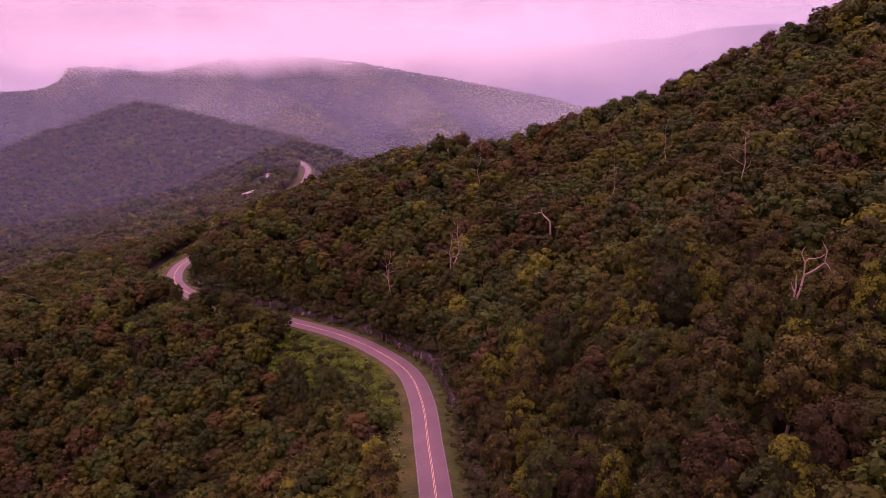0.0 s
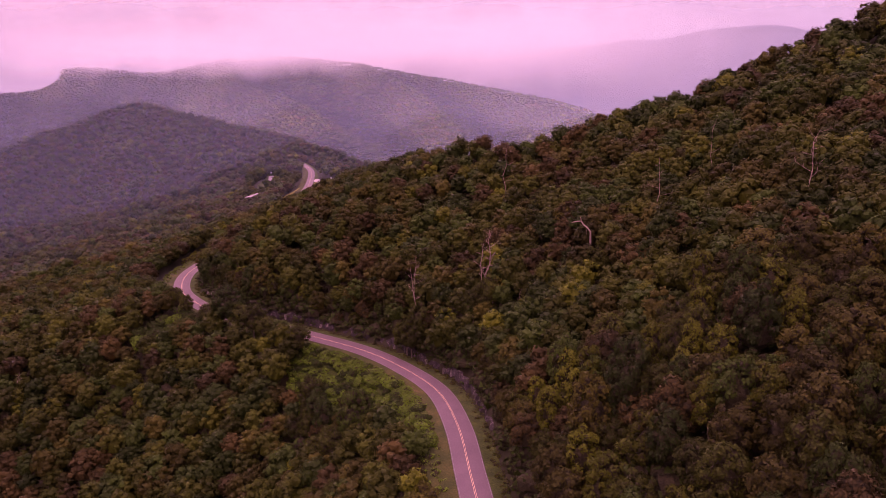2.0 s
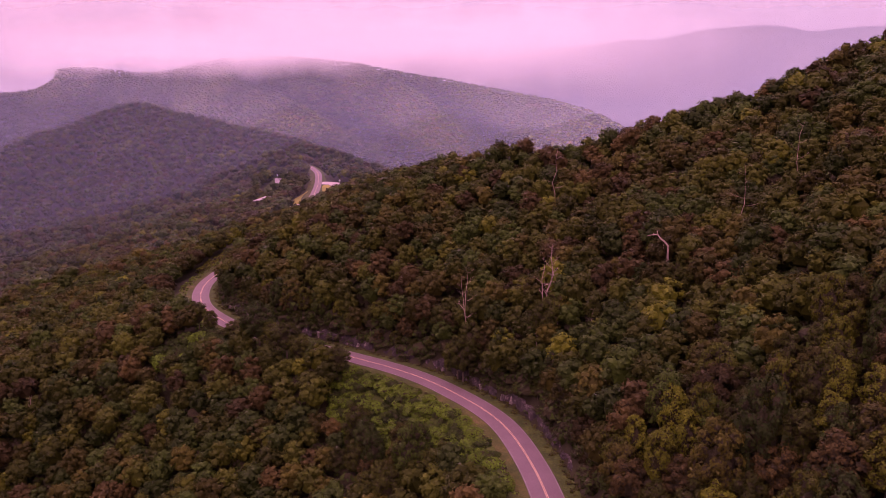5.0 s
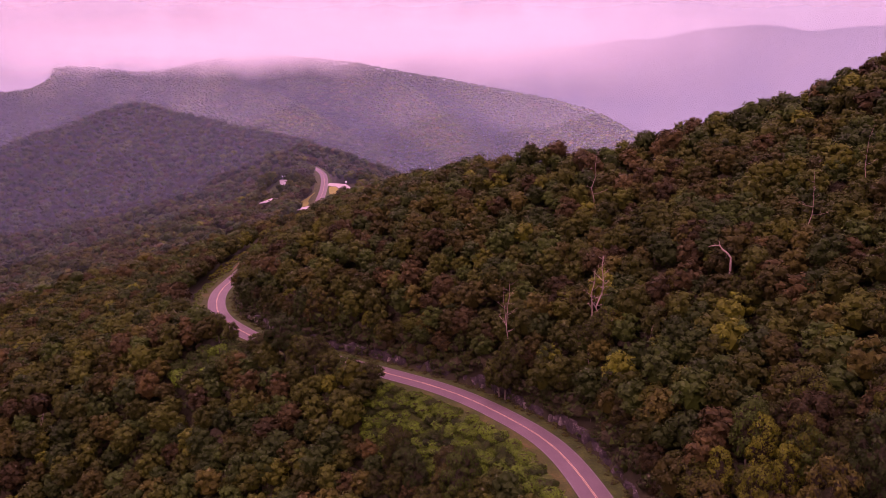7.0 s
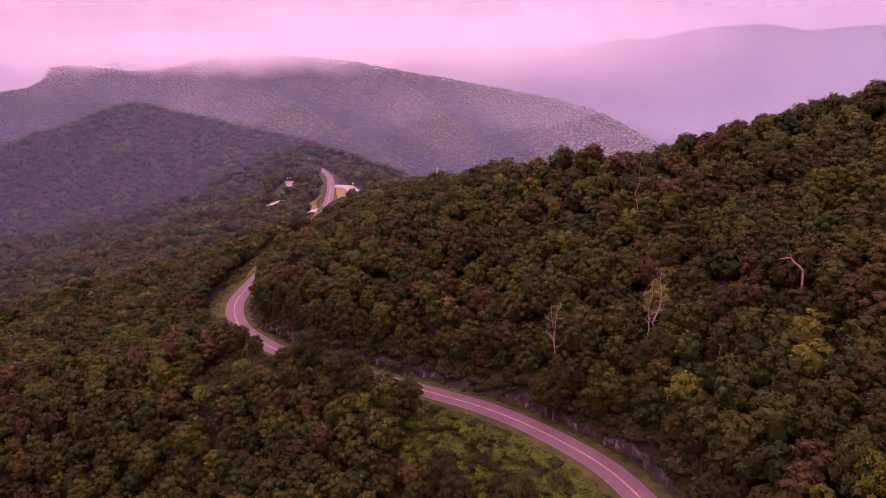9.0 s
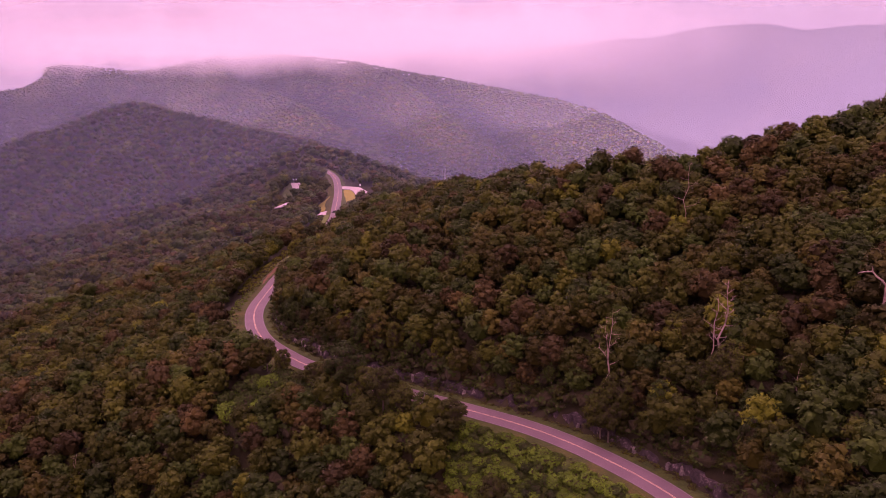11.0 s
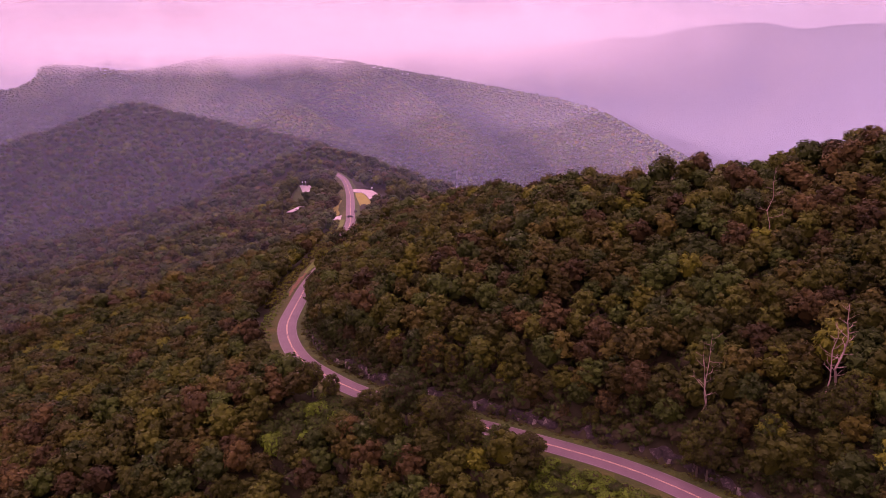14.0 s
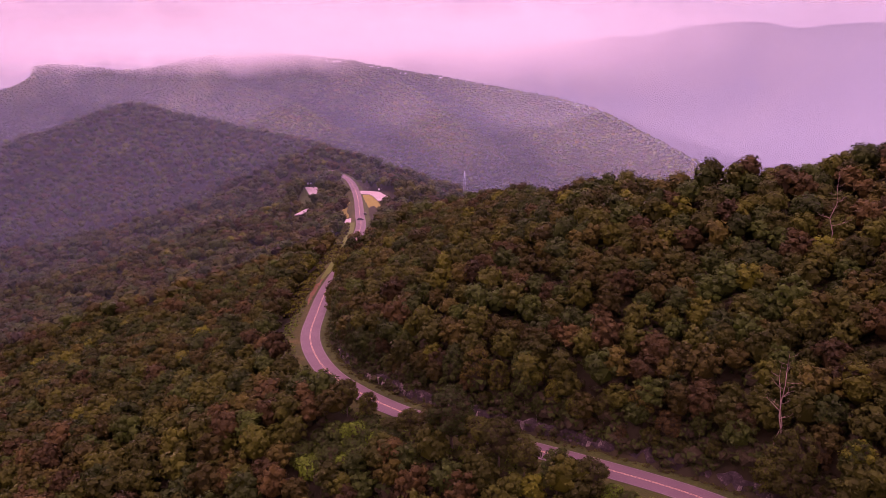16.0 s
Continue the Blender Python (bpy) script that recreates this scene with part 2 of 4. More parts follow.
MID = smooth_line([(-900, 1080, -150), (-662, 1120, -36), (-588, 1140, -12), (-498, 1188, 22), (-421, 1124, 13), (-300, 1015, 0), (-212, 935, -8), (-143, 820, -13), (-87, 770, -25), (-36, 728, -38),
                   (20, 690, -46), (120, 640, -70), (250, 600, -110)], 15)
FAR = smooth_line([(-2400, 1700, -40), (-1500, 1880, -10), (-1189, 1969, 18), (-1056, 2024, 33), (-1044, 2029, 76), (-981, 2058, 86), (-810, 2099, 72), (-632, 2159, 109), (-476, 2199, 117),
                   (-285, 2190, 102), (-129, 2140, 76), (30, 2075, 50), (173, 1955, 24), (281, 1845, 4), (357, 1715, -21), (417, 1595, -60), (470, 1480, -96), (515, 1380, -135), (620, 1230, -260)], 40)
SPUR_A = smooth_line([(-607, 2110, 92), (-526, 1930, 50), (-326, 1719, -2), (-214, 1485, -56), (-150, 1300, -130)], 30)
SPUR_B = smooth_line([(-230, 2150, 96), (-60, 1889, 22), (40, 1583, -62), (90, 1350, -150)], 30)
SPUR_D = smooth_line([(60, 2040, 38), (170, 1800, -34), (240, 1560, -110), (280, 1350, -170)], 30)
SPUR_C = smooth_line([(-1036, 2032, 60), (-930, 1800, -20), (-800, 1560, -110)], 30)
LAST = smooth_line([(-2600, 3700, -220), (-1200, 4200, 60), (-409, 4280, 162), (-23, 4282, 178), (425, 4250, 205), (884, 4150, 234), (1040, 4110, 262), (1180, 4080, 256), (1300, 4050, 274), (1436, 4000, 306), (1738, 3900, 314),
                    (1897, 3800, 286), (2030, 3740, 296), (2201, 3650, 299), (2500, 3400, 290), (3000, 2700, 330), (3900, 1500, 300)], 60)
LAST_B = smooth_line([(1310, 4040, 270), (1150, 3500, 80), (1000, 3000, -100)], 60)
LAST_C = smooth_line([(2201, 3650, 290), (1900, 3250, 150), (1500, 2900, 20), (1250, 2700, -90)], 60)


CLEARINGS = [(-114, 650, 24, 34), (-163, 662, 14, 46), (-127, 562, 14, 14)]


# unseen ridge added in the west to keep the low sun off the near slopes
SHADE_RIDGE = smooth_line([(-1000, -1000, 520), (-980, 300, 520), (-1060, 800, 420), (-1150, 1250, 265), (-1330, 1600, 160), (-1560, 2000, 110), (-1700, 2200, 40), (-1800, 2400, -150)], 60)


def soft_max(a, b, k):
    h = np.clip(0.5 + 0.5 * (a - b) / k, 0, 1)
    return b + (a - b) * h + k * h * (1 - h)


def land(x, y):
    """Ground height, the distance to the road's middle and the side of it."""
    x, y = np.asarray(x, dtype=float), np.asarray(y, dtype=float)
    d_r, z_r, s_r = nearest(x, y, ROAD)
    d_c, z_c, s_c = nearest(x, y, CREST)
    bench = np.maximum(d_r - 8.2, 0)
    t = bench / (bench + d_c + 1e-6)
    front = z_r + (z_c - z_r) * t ** (0.62 + 0.1 * smoothstep(215, 235, y)) + 1.2 * smoothstep(0, 3.5, bench) * smoothstep(0.5, 0.1, t)
    back = z_c - 0.5 * d_c
    upper = np.where(s_c < 0, front, back) + 1.6 * waves(x, y, 42, 3) * smoothstep(10, 40, d_r)
    k = 0.8 - 0.47 * smoothstep(222, 268, y - 0.25 * (x + 60))
    d_l = np.maximum(d_r - 6.5, 0)
    lower = z_r - 170 * (1 - np.exp(-k * d_l / 170)) + 2.0 * waves(x, y, 60, 5) * smoothstep(12, 60, d_r)
    near = np.where(s_r > 0, upper, lower) - 0.9 * np.maximum(y - 735, 0) - 0.8 * np.maximum(x - 60 - 0.2 * np.maximum(y, 0) - 400 * (y < 330), 0)
    hill_d, hill_z, _ = nearest(x, y, MID)
    hill = hill_z - 0.46 * hill_d + 6 * waves(x, y, 130, 7) * smoothstep(10, 120, hill_d)
    z = soft_max(near, hill, 8.0)
    z = np.maximum(z, -420)
    for line, slope, rough in ((SHADE_RIDGE, 1.15, 20), (FAR, 0.52, 14), (SPUR_A, 0.62, 9), (SPUR_B, 0.62, 9), (SPUR_C, 0.6, 9), (SPUR_D, 0.6, 9), (LAST, 0.40, 40), (LAST_B, 0.4, 24), (LAST_C, 0.4, 24)):
        e, ez, _ = nearest(x, y, line)
        z = soft_max(z, ez - slope * e + rough * waves(x, y, 16 * rough, 11) * smoothstep(20, 300, e), 14.0)
    # the cleared, levelled ground by the junction
    for cx, cy, rx, ry in CLEARINGS:
        e = np.sqrt(((x - cx) / rx) ** 2 + ((y - cy) / ry) ** 2)
        lev = smoothstep(1.5, 1.0, e)
        z = z * (1 - lev) - 20.4 * lev
    # the road's bed, level across, a little below the asphalt
    bed = smoothstep(8.2, 6.2, d_r)
    z = z * (1 - bed) + (z_r - 0.45) * bed
    return z, d_r, s_r


# ---- ground: one sheet from under the camera to the horizon ----
az = np.radians(np.concatenate([np.arange(-180, -52, 5.0), np.arange(-52, 52, 0.5), np.arange(52, 180, 5.0)]))
rr = np.concatenate([[0.02], np.arange(8, 80, 9.0), np.arange(80, 440, 3.0), 440 * 1.018 ** np.arange(0, 134)])
gx = -20 + rr[:, None] * np.sin(az)[None, :]
gy = -40 + rr[:, None] * np.cos(az)[None, :]
gz, _, _ = land(gx, gy)
nr, na = gx.shape
GV = np.stack([gx, gy, gz], -1).reshape(-1, 3)
i, j = np.meshgrid(np.arange(nr - 1), np.arange(na), indexing="ij")
jn = (j + 1) % na
GF = np.stack([i * na + j, i * na + jn, (i + 1) * na + jn, (i + 1) * na + j], -1).reshape(-1, 4)
ground = new("ground", mesh_from("ground", GV, GF, [FOREST_FLOOR], smooth=True))
tagged(ground, "dark leaf-covered forest soil on steep mountain slopes", "ground", kind="structure")


# ---- the road ----
def ribbon(line, left, right, lift, drop=0.0):
    """A strip along a line between two offsets (right of its way: positive), with a thickness."""
    t = np.gradient(line[:, :2], axis=0)
    t /= np.linalg.norm(t, axis=1)[:, None]
    nrm = np.stack([t[:, 1], -t[:, 0]], -1)
    l_, r_ = np.broadcast_to(left, (len(line),)), np.broadcast_to(right, (len(line),))
    a = np.column_stack([line[:, :2] + nrm * l_[:, None], line[:, 2] + lift])
    b = np.column_stack([line[:, :2] + nrm * r_[:, None], line[:, 2] + lift])
    rows_ = [a, b] if not drop else [a - (0, 0, drop), a, b, b - (0, 0, drop)]
    V = np.concatenate(rows_)
    n_ = len(line)
    F = []
    for k in range(len(rows_) - 1):
        q = np.arange(n_ - 1)
        F.append(np.stack([k * n_ + q, (k + 1) * n_ + q, (k + 1) * n_ + q + 1, k * n_ + q + 1], -1))
    return V, np.concatenate(F)


def strip(name, line, left, right, lift, mat, label, category, drop=0.0, parent=None):
    ob = new(name, mesh_from(name, *ribbon(line, left, right, lift, drop), [mat]))
    if parent is None:
        tagged(ob, label, category, kind="structure")
    else:
        ob.parent = parent
    return ob


HALF = 3.16
road = strip("road", ROAD, -HALF, HALF, 0.0, ASPHALT, "grey two-lane asphalt mountain road with worn surface", "road", 0.35)
for off in (-0.14, 0.14):
    strip("centre_line", ROAD, off - 0.05, off + 0.05, 0.012, YELLOW, "", "", 0.0, road)
for off in (-HALF + 0.18, HALF - 0.18):
    strip("edge_line", ROAD, off - 0.05, off + 0.05, 0.012, WHITE, "", "", 0.0, road)


def verge(name, side, inner, outer, label, mat):
    """A grass shoulder that follows the road and bends down into the slope at its outer edge."""
    rng = np.random.RandomState(4 if side > 0 else 9)
    t = np.gradient(ROAD[:, :2], axis=0)
    t /= np.linalg.norm(t, axis=1)[:, None]
    nrm = np.stack([t[:, 1], -t[:, 0]], -1) * side
    offs = np.array([inner, inner + 0.9, inner + 1.8, inner + 2.7, 0.5 * (inner + 2.7 + outer), outer])
    rows_ = []
    for k, o in enumerate(offs):
        w = o + (rng.uniform(-0.25, 0.25, len(ROAD)) if k else 0)
        p = ROAD[:, :2] + nrm * (w[:, None] if k else o)
        g = land(p[:, 0], p[:, 1])[0]
        f = k / 5
        z = np.maximum((ROAD[:, 2] - 0.06) * (1 - f) + (g + 0.12) * f, g + 0.08) + (0.05 * rng.uniform(-1, 1, len(ROAD)) if k else 0)
        rows_.append(np.column_stack([p, z]))
    n_ = len(ROAD)
    q = np.arange(n_ - 1)
    F = np.concatenate([np.stack([k * n_ + q, (k + 1) * n_ + q, (k + 1) * n_ + q + 1, k * n_ + q + 1], -1) for k in range(5)])
    ob = new(name, mesh_from(name, np.concatenate(rows_), F, [mat], smooth=True))
    return tagged(ob, label, "verge", kind="structure")


verge("verge_west", -1, HALF + 0.02, 8.6, "olive and straw-coloured grass verge on the road's valley side", GRASS)
verge("verge_east", 1, HALF + 0.02, 6.6, "dark grass verge and ditch on the road's uphill side", MEADOW)


DIRT = surface("red_dirt", [(0.3, (0.075, 0.038, 0.020)), (0.5, (0.13, 0.066, 0.034)), (0.7, (0.19, 0.10, 0.055))], 0.35, 0.95, 2.5, 0.6, 3.0)


def dirt_strip(name, y0, y1, off, wide, lift, label):
    """Bare reddish soil along the valley side of the road, uneven in width and pointed at both ends."""
    line = ROAD[(ROAD[:, 1] > y0) & (ROAD[:, 1] < y1)]
    u = np.linspace(0, 1, len(line))
    w = wide * np.sin(np.pi * u) ** 0.6 * (0.75 + 0.35 * waves(line[:, 0], line[:, 1], 12, 33))
    return strip(name, line, -off - w, -off + 0.3 * w, lift, DIRT, label, "dirt", 0.7)


dirt_strip("dirt_bend", 164, 190, 5.6, 1.1, -0.22, "bare reddish soil on the verge inside the bend")
dirt_strip("dirt_shoulder", 352, 402, 4.6, 1.9, -0.12, "bare reddish soil beside the road past the second bend")


# ---- trees ----
def ico(level):
    bm = bmesh.new()
    bmesh.ops.create_icosphere(bm, subdivisions=level, radius=1.0)
    bm.verts.ensure_lookup_table()
    V = np.array([v.co[:] for v in bm.verts])
    F = np.array([[v.index for v in f.verts] for f in bm.faces])
    bm.free()
    return V, F


ICO1, ICO2 = ico(1), ico(2)


def crown_arrays(seed, radius, height, base, lobes, sprays, size, core=0.74, low=-0.55):
    """A crown: a domed head of rounded boughs, each a lumpy core under many outward leaf sprays. Returns vertices,
    triangles and 1 for each triangle of the core, meant for the shaded twig colour.
    """
    rng = np.random.RandomState(seed)
    axes = np.array([radius * rng.uniform(0.86, 1.14), radius * rng.uniform(0.86, 1.14), height * 0.5])
    mid = np.array([0, 0, base + height * 0.5])
    k = np.arange(lobes)
    up = 1 - (1 - low) * ((k + 0.4) / lobes) ** 0.92
    turn = k * 2.39996 + rng.uniform(-0.35, 0.35, lobes) + rng.uniform(0, 6.28)
    flat = np.sqrt(np.maximum(1 - up ** 2, 0))
    way = np.stack([np.cos(turn) * flat, np.sin(turn) * flat, up], -1)
    rs = radius * rng.uniform(0.24, 0.46, lobes) * (17 / lobes) ** 0.42
    cs = mid + way * (axes - rs[:, None] * 0.9) * rng.uniform(0.82, 1.12, (lobes, 1))
    V = [ICO1[0] * axes * 0.62 + mid - (0, 0, 0.06 * height)]
    F, n0 = [ICO1[1]], len(ICO1[0])
    face = ICO1[0][ICO1[1]].mean(1)
    for c, r, w in zip(cs, rs, way):
        v = ICO1[0] * (r * core) * rng.uniform(0.8, 1.18, (len(ICO1[0]), 1)) * (1, 1, 0.78) + c
        V.append(v)
        F.append(ICO1[1][face @ w > -0.3] + n0)
        n0 += len(v)
    pick = rng.choice(lobes, sprays, p=rs ** 2 / (rs ** 2).sum())
    d = rng.normal(size=(sprays, 3)) + way[pick] * 0.75 + (0, 0, 0.25)
    d /= np.linalg.norm(d, axis=1)[:, None]
    p = cs[pick] + d * (rs[pick] * rng.uniform(0.76, 1.24, sprays))[:, None] * (1, 1, 0.80)
    apart = np.linalg.norm((p[:, None] - cs[None]) / rs[None, :, None], axis=2)
    apart[np.arange(sprays), pick] = 9
    free = apart.min(1) > 0.82
    p, d = p[free], d[free]
    m = len(p)
    nn = d + rng.normal(size=(m, 3)) * 0.36 + (0, 0, 0.30)
    nn /= np.linalg.norm(nn, axis=1)[:, None]
    a = np.cross(nn, rng.normal(size=(m, 3)))
    a /= np.linalg.norm(a, axis=1)[:, None]
    b = np.cross(nn, a)
    s = size * rng.uniform(0.6, 1.4, (m, 1))
    sag = nn * s * rng.uniform(-0.35, 0.2, (m, 1))
    tri = np.stack([p - a * s * 0.6 + b * s * 0.55, p - a * s * 0.6 - b * s * 0.55, p + a * s * 0.85 + sag], 1)
    V.append(tri.reshape(-1, 3))
    F.append(n0 + 3 * np.arange(m)[:, None] + (0, 1, 2))
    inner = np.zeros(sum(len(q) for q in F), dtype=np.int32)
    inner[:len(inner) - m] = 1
    return np.concatenate(V), np.concatenate(F), inner


def limb(bm, points, radii, sides=6):
    """A tapered, bent round limb along points."""
    rings = []
    for q, (p, r) in enumerate(zip(points, radii)):
        nxt = points[min(q + 1, len(points) - 1)]
        prv = points[max(q - 1, 0)]
        d = (Vector(nxt) - Vector(prv)).normalized()
        u = d.cross(Vector((0.31, 0.87, 0.2))).normalized()
        w = d.cross(u)
        rings.append([bm.verts.new(Vector(p) + (u * math.cos(a) + w * math.sin(a)) * r) for a in [k * 2 * math.pi / sides for k in range(sides)]])
    for lo, hi in zip(rings, rings[1:]):
        for k in range(sides):
            bm.faces.new((lo[k], lo[(k + 1) % sides], hi[(k + 1) % sides], hi[k]))
    bm.faces.new(rings[0][::-1])
    bm.faces.new(rings[-1])


def trunk_bm(seed, height, radius):
    rng = random.Random(seed)
    bm = bmesh.new()
    lean = (rng.uniform(-0.6, 0.6), rng.uniform(-0.6, 0.6))
    pts = [(lean[0] * t * t, lean[1] * t * t, -1.2 + (height + 1.2) * t) for t in (0, 0.12, 0.4, 0.7, 1.0)]
    limb(bm, pts, [radius * 1.5, radius, radius * 0.8, radius * 0.55, radius * 0.2], 7)
    for k in range(4):
        a, h = rng.uniform(0, 6.28), height * rng.uniform(0.4, 0.75)
        o = Vector((lean[0] * 0.4, lean[1] * 0.4, h))
        e = o + Vector((math.cos(a), math.sin(a), 0.7)) * height * 0.24
        limb(bm, [o, (o + e) / 2 + Vector((0, 0, 0.2)), e], [radius * 0.45, radius * 0.32, radius * 0.1], 5)
    return bm


SPECIES = [  # leaf, label, crown radius, crown height, base of the crown
    (0, "broad olive-green oak in full summer leaf on the slope", 3.8, 9.8, 1.4),
    (1, "maple with dull bronze-green leaves in the closed forest", 3.6, 10.2, 1.2),
    (2, "brownish chestnut oak with dry reddish-brown leaves", 3.9, 9.6, 1.4),
    (3, "bright yellow-green poplar standing out from darker trees", 3.2, 10.4, 1.6),
    (4, "dark green hickory with a dense rounded crown", 3.6, 10.1, 1.2),
]
MIX = [0.38, 0.19, 0.11, 0.07, 0.25]
STAND = [3, 4, 0, 1, 2]   # from the greenest to the brownest


def tree(kind, seed):
    leaf, label, r, h, base = SPECIES[kind]
    root = new("tree")
    part("trunk", trunk_bm(seed, base + h * 0.75, 0.24), BARK, root, "grey-brown trunk")
    V, F, inner = crown_arrays(seed, r, h, base, 26, 2700, 0.27)
    crown = new("crown", mesh_from("crown", V, F, [LEAF[leaf], SHADED_TWIG], inner))
    crown.parent = root
    return tagged(root, label, "tree", "forest trees")


def scatter(x0, x1, y0, y1, step, seed, jitter=0.42):
    rng = np.random.RandomState(seed)
    xs, ys = np.meshgrid(np.arange(x0, x1, step), np.arange(y0, y1, step * 0.87))
    xs = xs + (np.arange(xs.shape[0]) % 2)[:, None] * step * 0.5
    return (xs + rng.uniform(-jitter, jitter, xs.shape) * step).ravel(), (ys + rng.uniform(-jitter, jitter, ys.shape) * step).ravel()


def wedge(x, y, half=36.0):
    """The part of the land in which the forest is built: two overlapping wedges that open to the north."""
    a = np.degrees(np.arctan2(x - 2, y + 12))
    b = np.degrees(np.arctan2(x + 84, y - 76)) - 2.5
    return (np.abs(a) < half) & (y > 20) | (np.abs(b) < half) & (y > 100)


def in_patch(x, y):
    """The open slope of brambles and grass inside the bend, and the cut strip and clearings by the junction."""
    d, _, s = nearest(x, y, ROAD)
    bend = (s < 0) & (d < np.interp(y, [150, 165, 178, 195, 215], [7.5, 14, 20, 23, 19.5]) + 1.5 * waves(x, y, 14, 19)) & (x > -53) & (y > 150) & (y < 224)
    junction = (np.abs(x + 127) < 9) & (np.abs(y - 560) < 10) | (np.abs(x + 110) < 14) & (np.abs(y - 628) < 50) | (np.abs(x + 162) < 7.5) & (np.abs(y - 656) < 42)
    return bend | junction


def in_thicket(x, y):
    """The thicket of green scrub on the valley side, below the second bend."""
    return ((x + 101) / 11.5) ** 2 + ((y - 240.5) / 6.5) ** 2 < 1 + 0.25 * waves(x, y, 9, 23)


SNAG_GAPS = [(52.2, 103.0, 2.4), (2.8, 200.5, 2.2), (29, 187.5, 2.2), (-16.3, 211.3, 1.6)]


def forest_points(x, y):
    """Keeps the points where trees stand; returns them with the ground and the road's distance."""
    z, d, s = land(x, y)
    clear = np.where(s > 0, 8.6, 9.5)
    clear = np.where((s < 0) & (y > 265) & (y < 365), 11.5, clear)
    clear = np.where((s < 0) & (y > 365) & (y < 545), 11.0, clear)
    clear = np.where((s < 0) & (y > 214) & (y < 264), 12.0, clear)
    clear = np.where((s > 0) & (y > 280), 8.5, clear)
    clear = np.where((s > 0) & (y > 345) & (y < 430), 6.4, clear)
    clear = np.where((s > 0) & (y > 430) & (y < 582), 12.0, clear)
    d_c, _, s_c = nearest(x, y, CREST)
    hidden = (s_c > 0) & (d_c > 22) & (y < 620) & (x > -100)
    keep = (d > clear) & ~in_patch(x, y) & ~in_thicket(x, y) & ~hidden
    for sx, sy, sr in SNAG_GAPS:
        keep &= np.hypot(x - sx, y - sy) > sr
    return x[keep], y[keep], z[keep], d[keep]


# the nearest stretch: each tree a thing of its own
near_x, near_y = scatter(-280, 210, 20, 420, 5.3, 21, 0.33)
ok_ = wedge(near_x, near_y)
near_x, near_y, near_z, near_d = forest_points(near_x[ok_], near_y[ok_])
order = np.argsort(np.minimum(np.hypot(near_x - 24, near_y - 104), np.hypot(near_x + 30, near_y - 185) + 22))
MODELS = {k: [tree(k, 100 + 10 * k + q) for q in range(3 if k in (0, 1, 4) else 2)] for k in range(5)}
rng_t = np.random.RandomState(77)
used = set()
for q in order[:180]:
    k = int(rng_t.choice(5, p=MIX if near_y[q] > 165 or near_x[q] < -5 else [0.36, 0.20, 0.10, 0.24, 0.10]))
    model = MODELS[k][rng_t.randint(len(MODELS[k]))]
    s = rng_t.uniform(0.75, 1.12)
    m = pose(near_x[q], near_y[q], near_z[q] - 0.3, rng_t.uniform(-4, 4), rng_t.uniform(-4, 4), rng_t.uniform(0, 360)) @ Matrix.Diagonal((s, s, s * rng_t.uniform(0.9, 1.3), 1))
    if model.name in used:
        copy_thing(model, m)
    else:
        used.add(model.name)
        model.matrix_basis = m


# taller trees that lean over the road's inner side past the second bend
edge_line = ROAD[(ROAD[:, 1] > 336) & (ROAD[:, 1] < 430)]
for q, p in enumerate(edge_line[::2]):
    k = int(rng_t.choice(5, p=MIX))
    s = rng_t.uniform(1.0, 1.25) if p[1] < 370 else rng_t.uniform(1.25, 1.55)
    ex, ey = p[0] + 7.0 + rng_t.uniform(-0.3, 1.4), p[1] + rng_t.uniform(-1.5, 1.5)
    copy_thing(MODELS[k][0], pose(ex, ey, float(land(np.array([ex]), np.array([ey]))[0][0]) - 0.3, 0, 0, rng_t.uniform(0, 360)) @ Matrix.Diagonal((s, s, s, 1)))


# a row of trees on the valley side that hides the road between the bends
for ex, ey, high, wide in ((-51.6, 213.0, 11.2, 4.4), (-57.0, 216.0, 8.0, 3.6), (-62.8, 221.3, 10.9, 4.0), (-67.6, 225.0, 14.0, 5.2), (-72.0, 228.5, 12.0, 4.6), (-77.1, 232.2, 11.6, 5.4), (-81.0, 235.0, 9.5, 3.8),
                           (-86.3, 239.3, 8.2, 3.4), (-91, 242.5, 3.9, 3.0), (-96.2, 247.2, 10.0, 2.7), (-101.6, 252.1, 12.2, 3.6), (-108.5, 260, 8.5, 3.4)):
    k = int(rng_t.choice(5, p=[0.5, 0.1, 0.06, 0.04, 0.3]))
    copy_thing(MODELS[k][1], pose(ex, ey, float(land(np.array([ex]), np.array([ey]))[0][0]) - 0.3, 0, 0, rng_t.uniform(0, 360)) @ Matrix.Diagonal((wide / 3.9, wide / 3.9, high / 11.6, 1)))


# trees on top of the rock cut
cut_line = ROAD[(ROAD[:, 1] > 138) & (ROAD[:, 1] < 335)]
t_cut = np.gradient(cut_line[:, :2], axis=0)
t_cut /= np.linalg.norm(t_cut, axis=1)[:, None]
for q in range(0, len(cut_line) - 1):
    k = int(rng_t.choice(5, p=[0.36, 0.2, 0.12, 0.04, 0.28]))
    s, o = (rng_t.uniform(0.7, 1.0), rng_t.uniform(9.4, 11.5)) if q % 2 else (rng_t.uniform(0.4, 0.6), rng_t.uniform(8.7, 9.6))
    ex, ey = cut_line[q, 0] + t_cut[q, 1] * o, cut_line[q, 1] - t_cut[q, 0] * o
    if min(np.hypot(ex - sx, ey - sy) for sx, sy, _ in SNAG_GAPS) < 1.6:
        continue
    copy_thing(MODELS[k][0], pose(ex, ey, float(land(np.array([ex]), np.array([ey]))[0][0]) - 0.3, 0, 0, rng_t.uniform(0, 360)) @ Matrix.Diagonal((s, s, s, 1)))


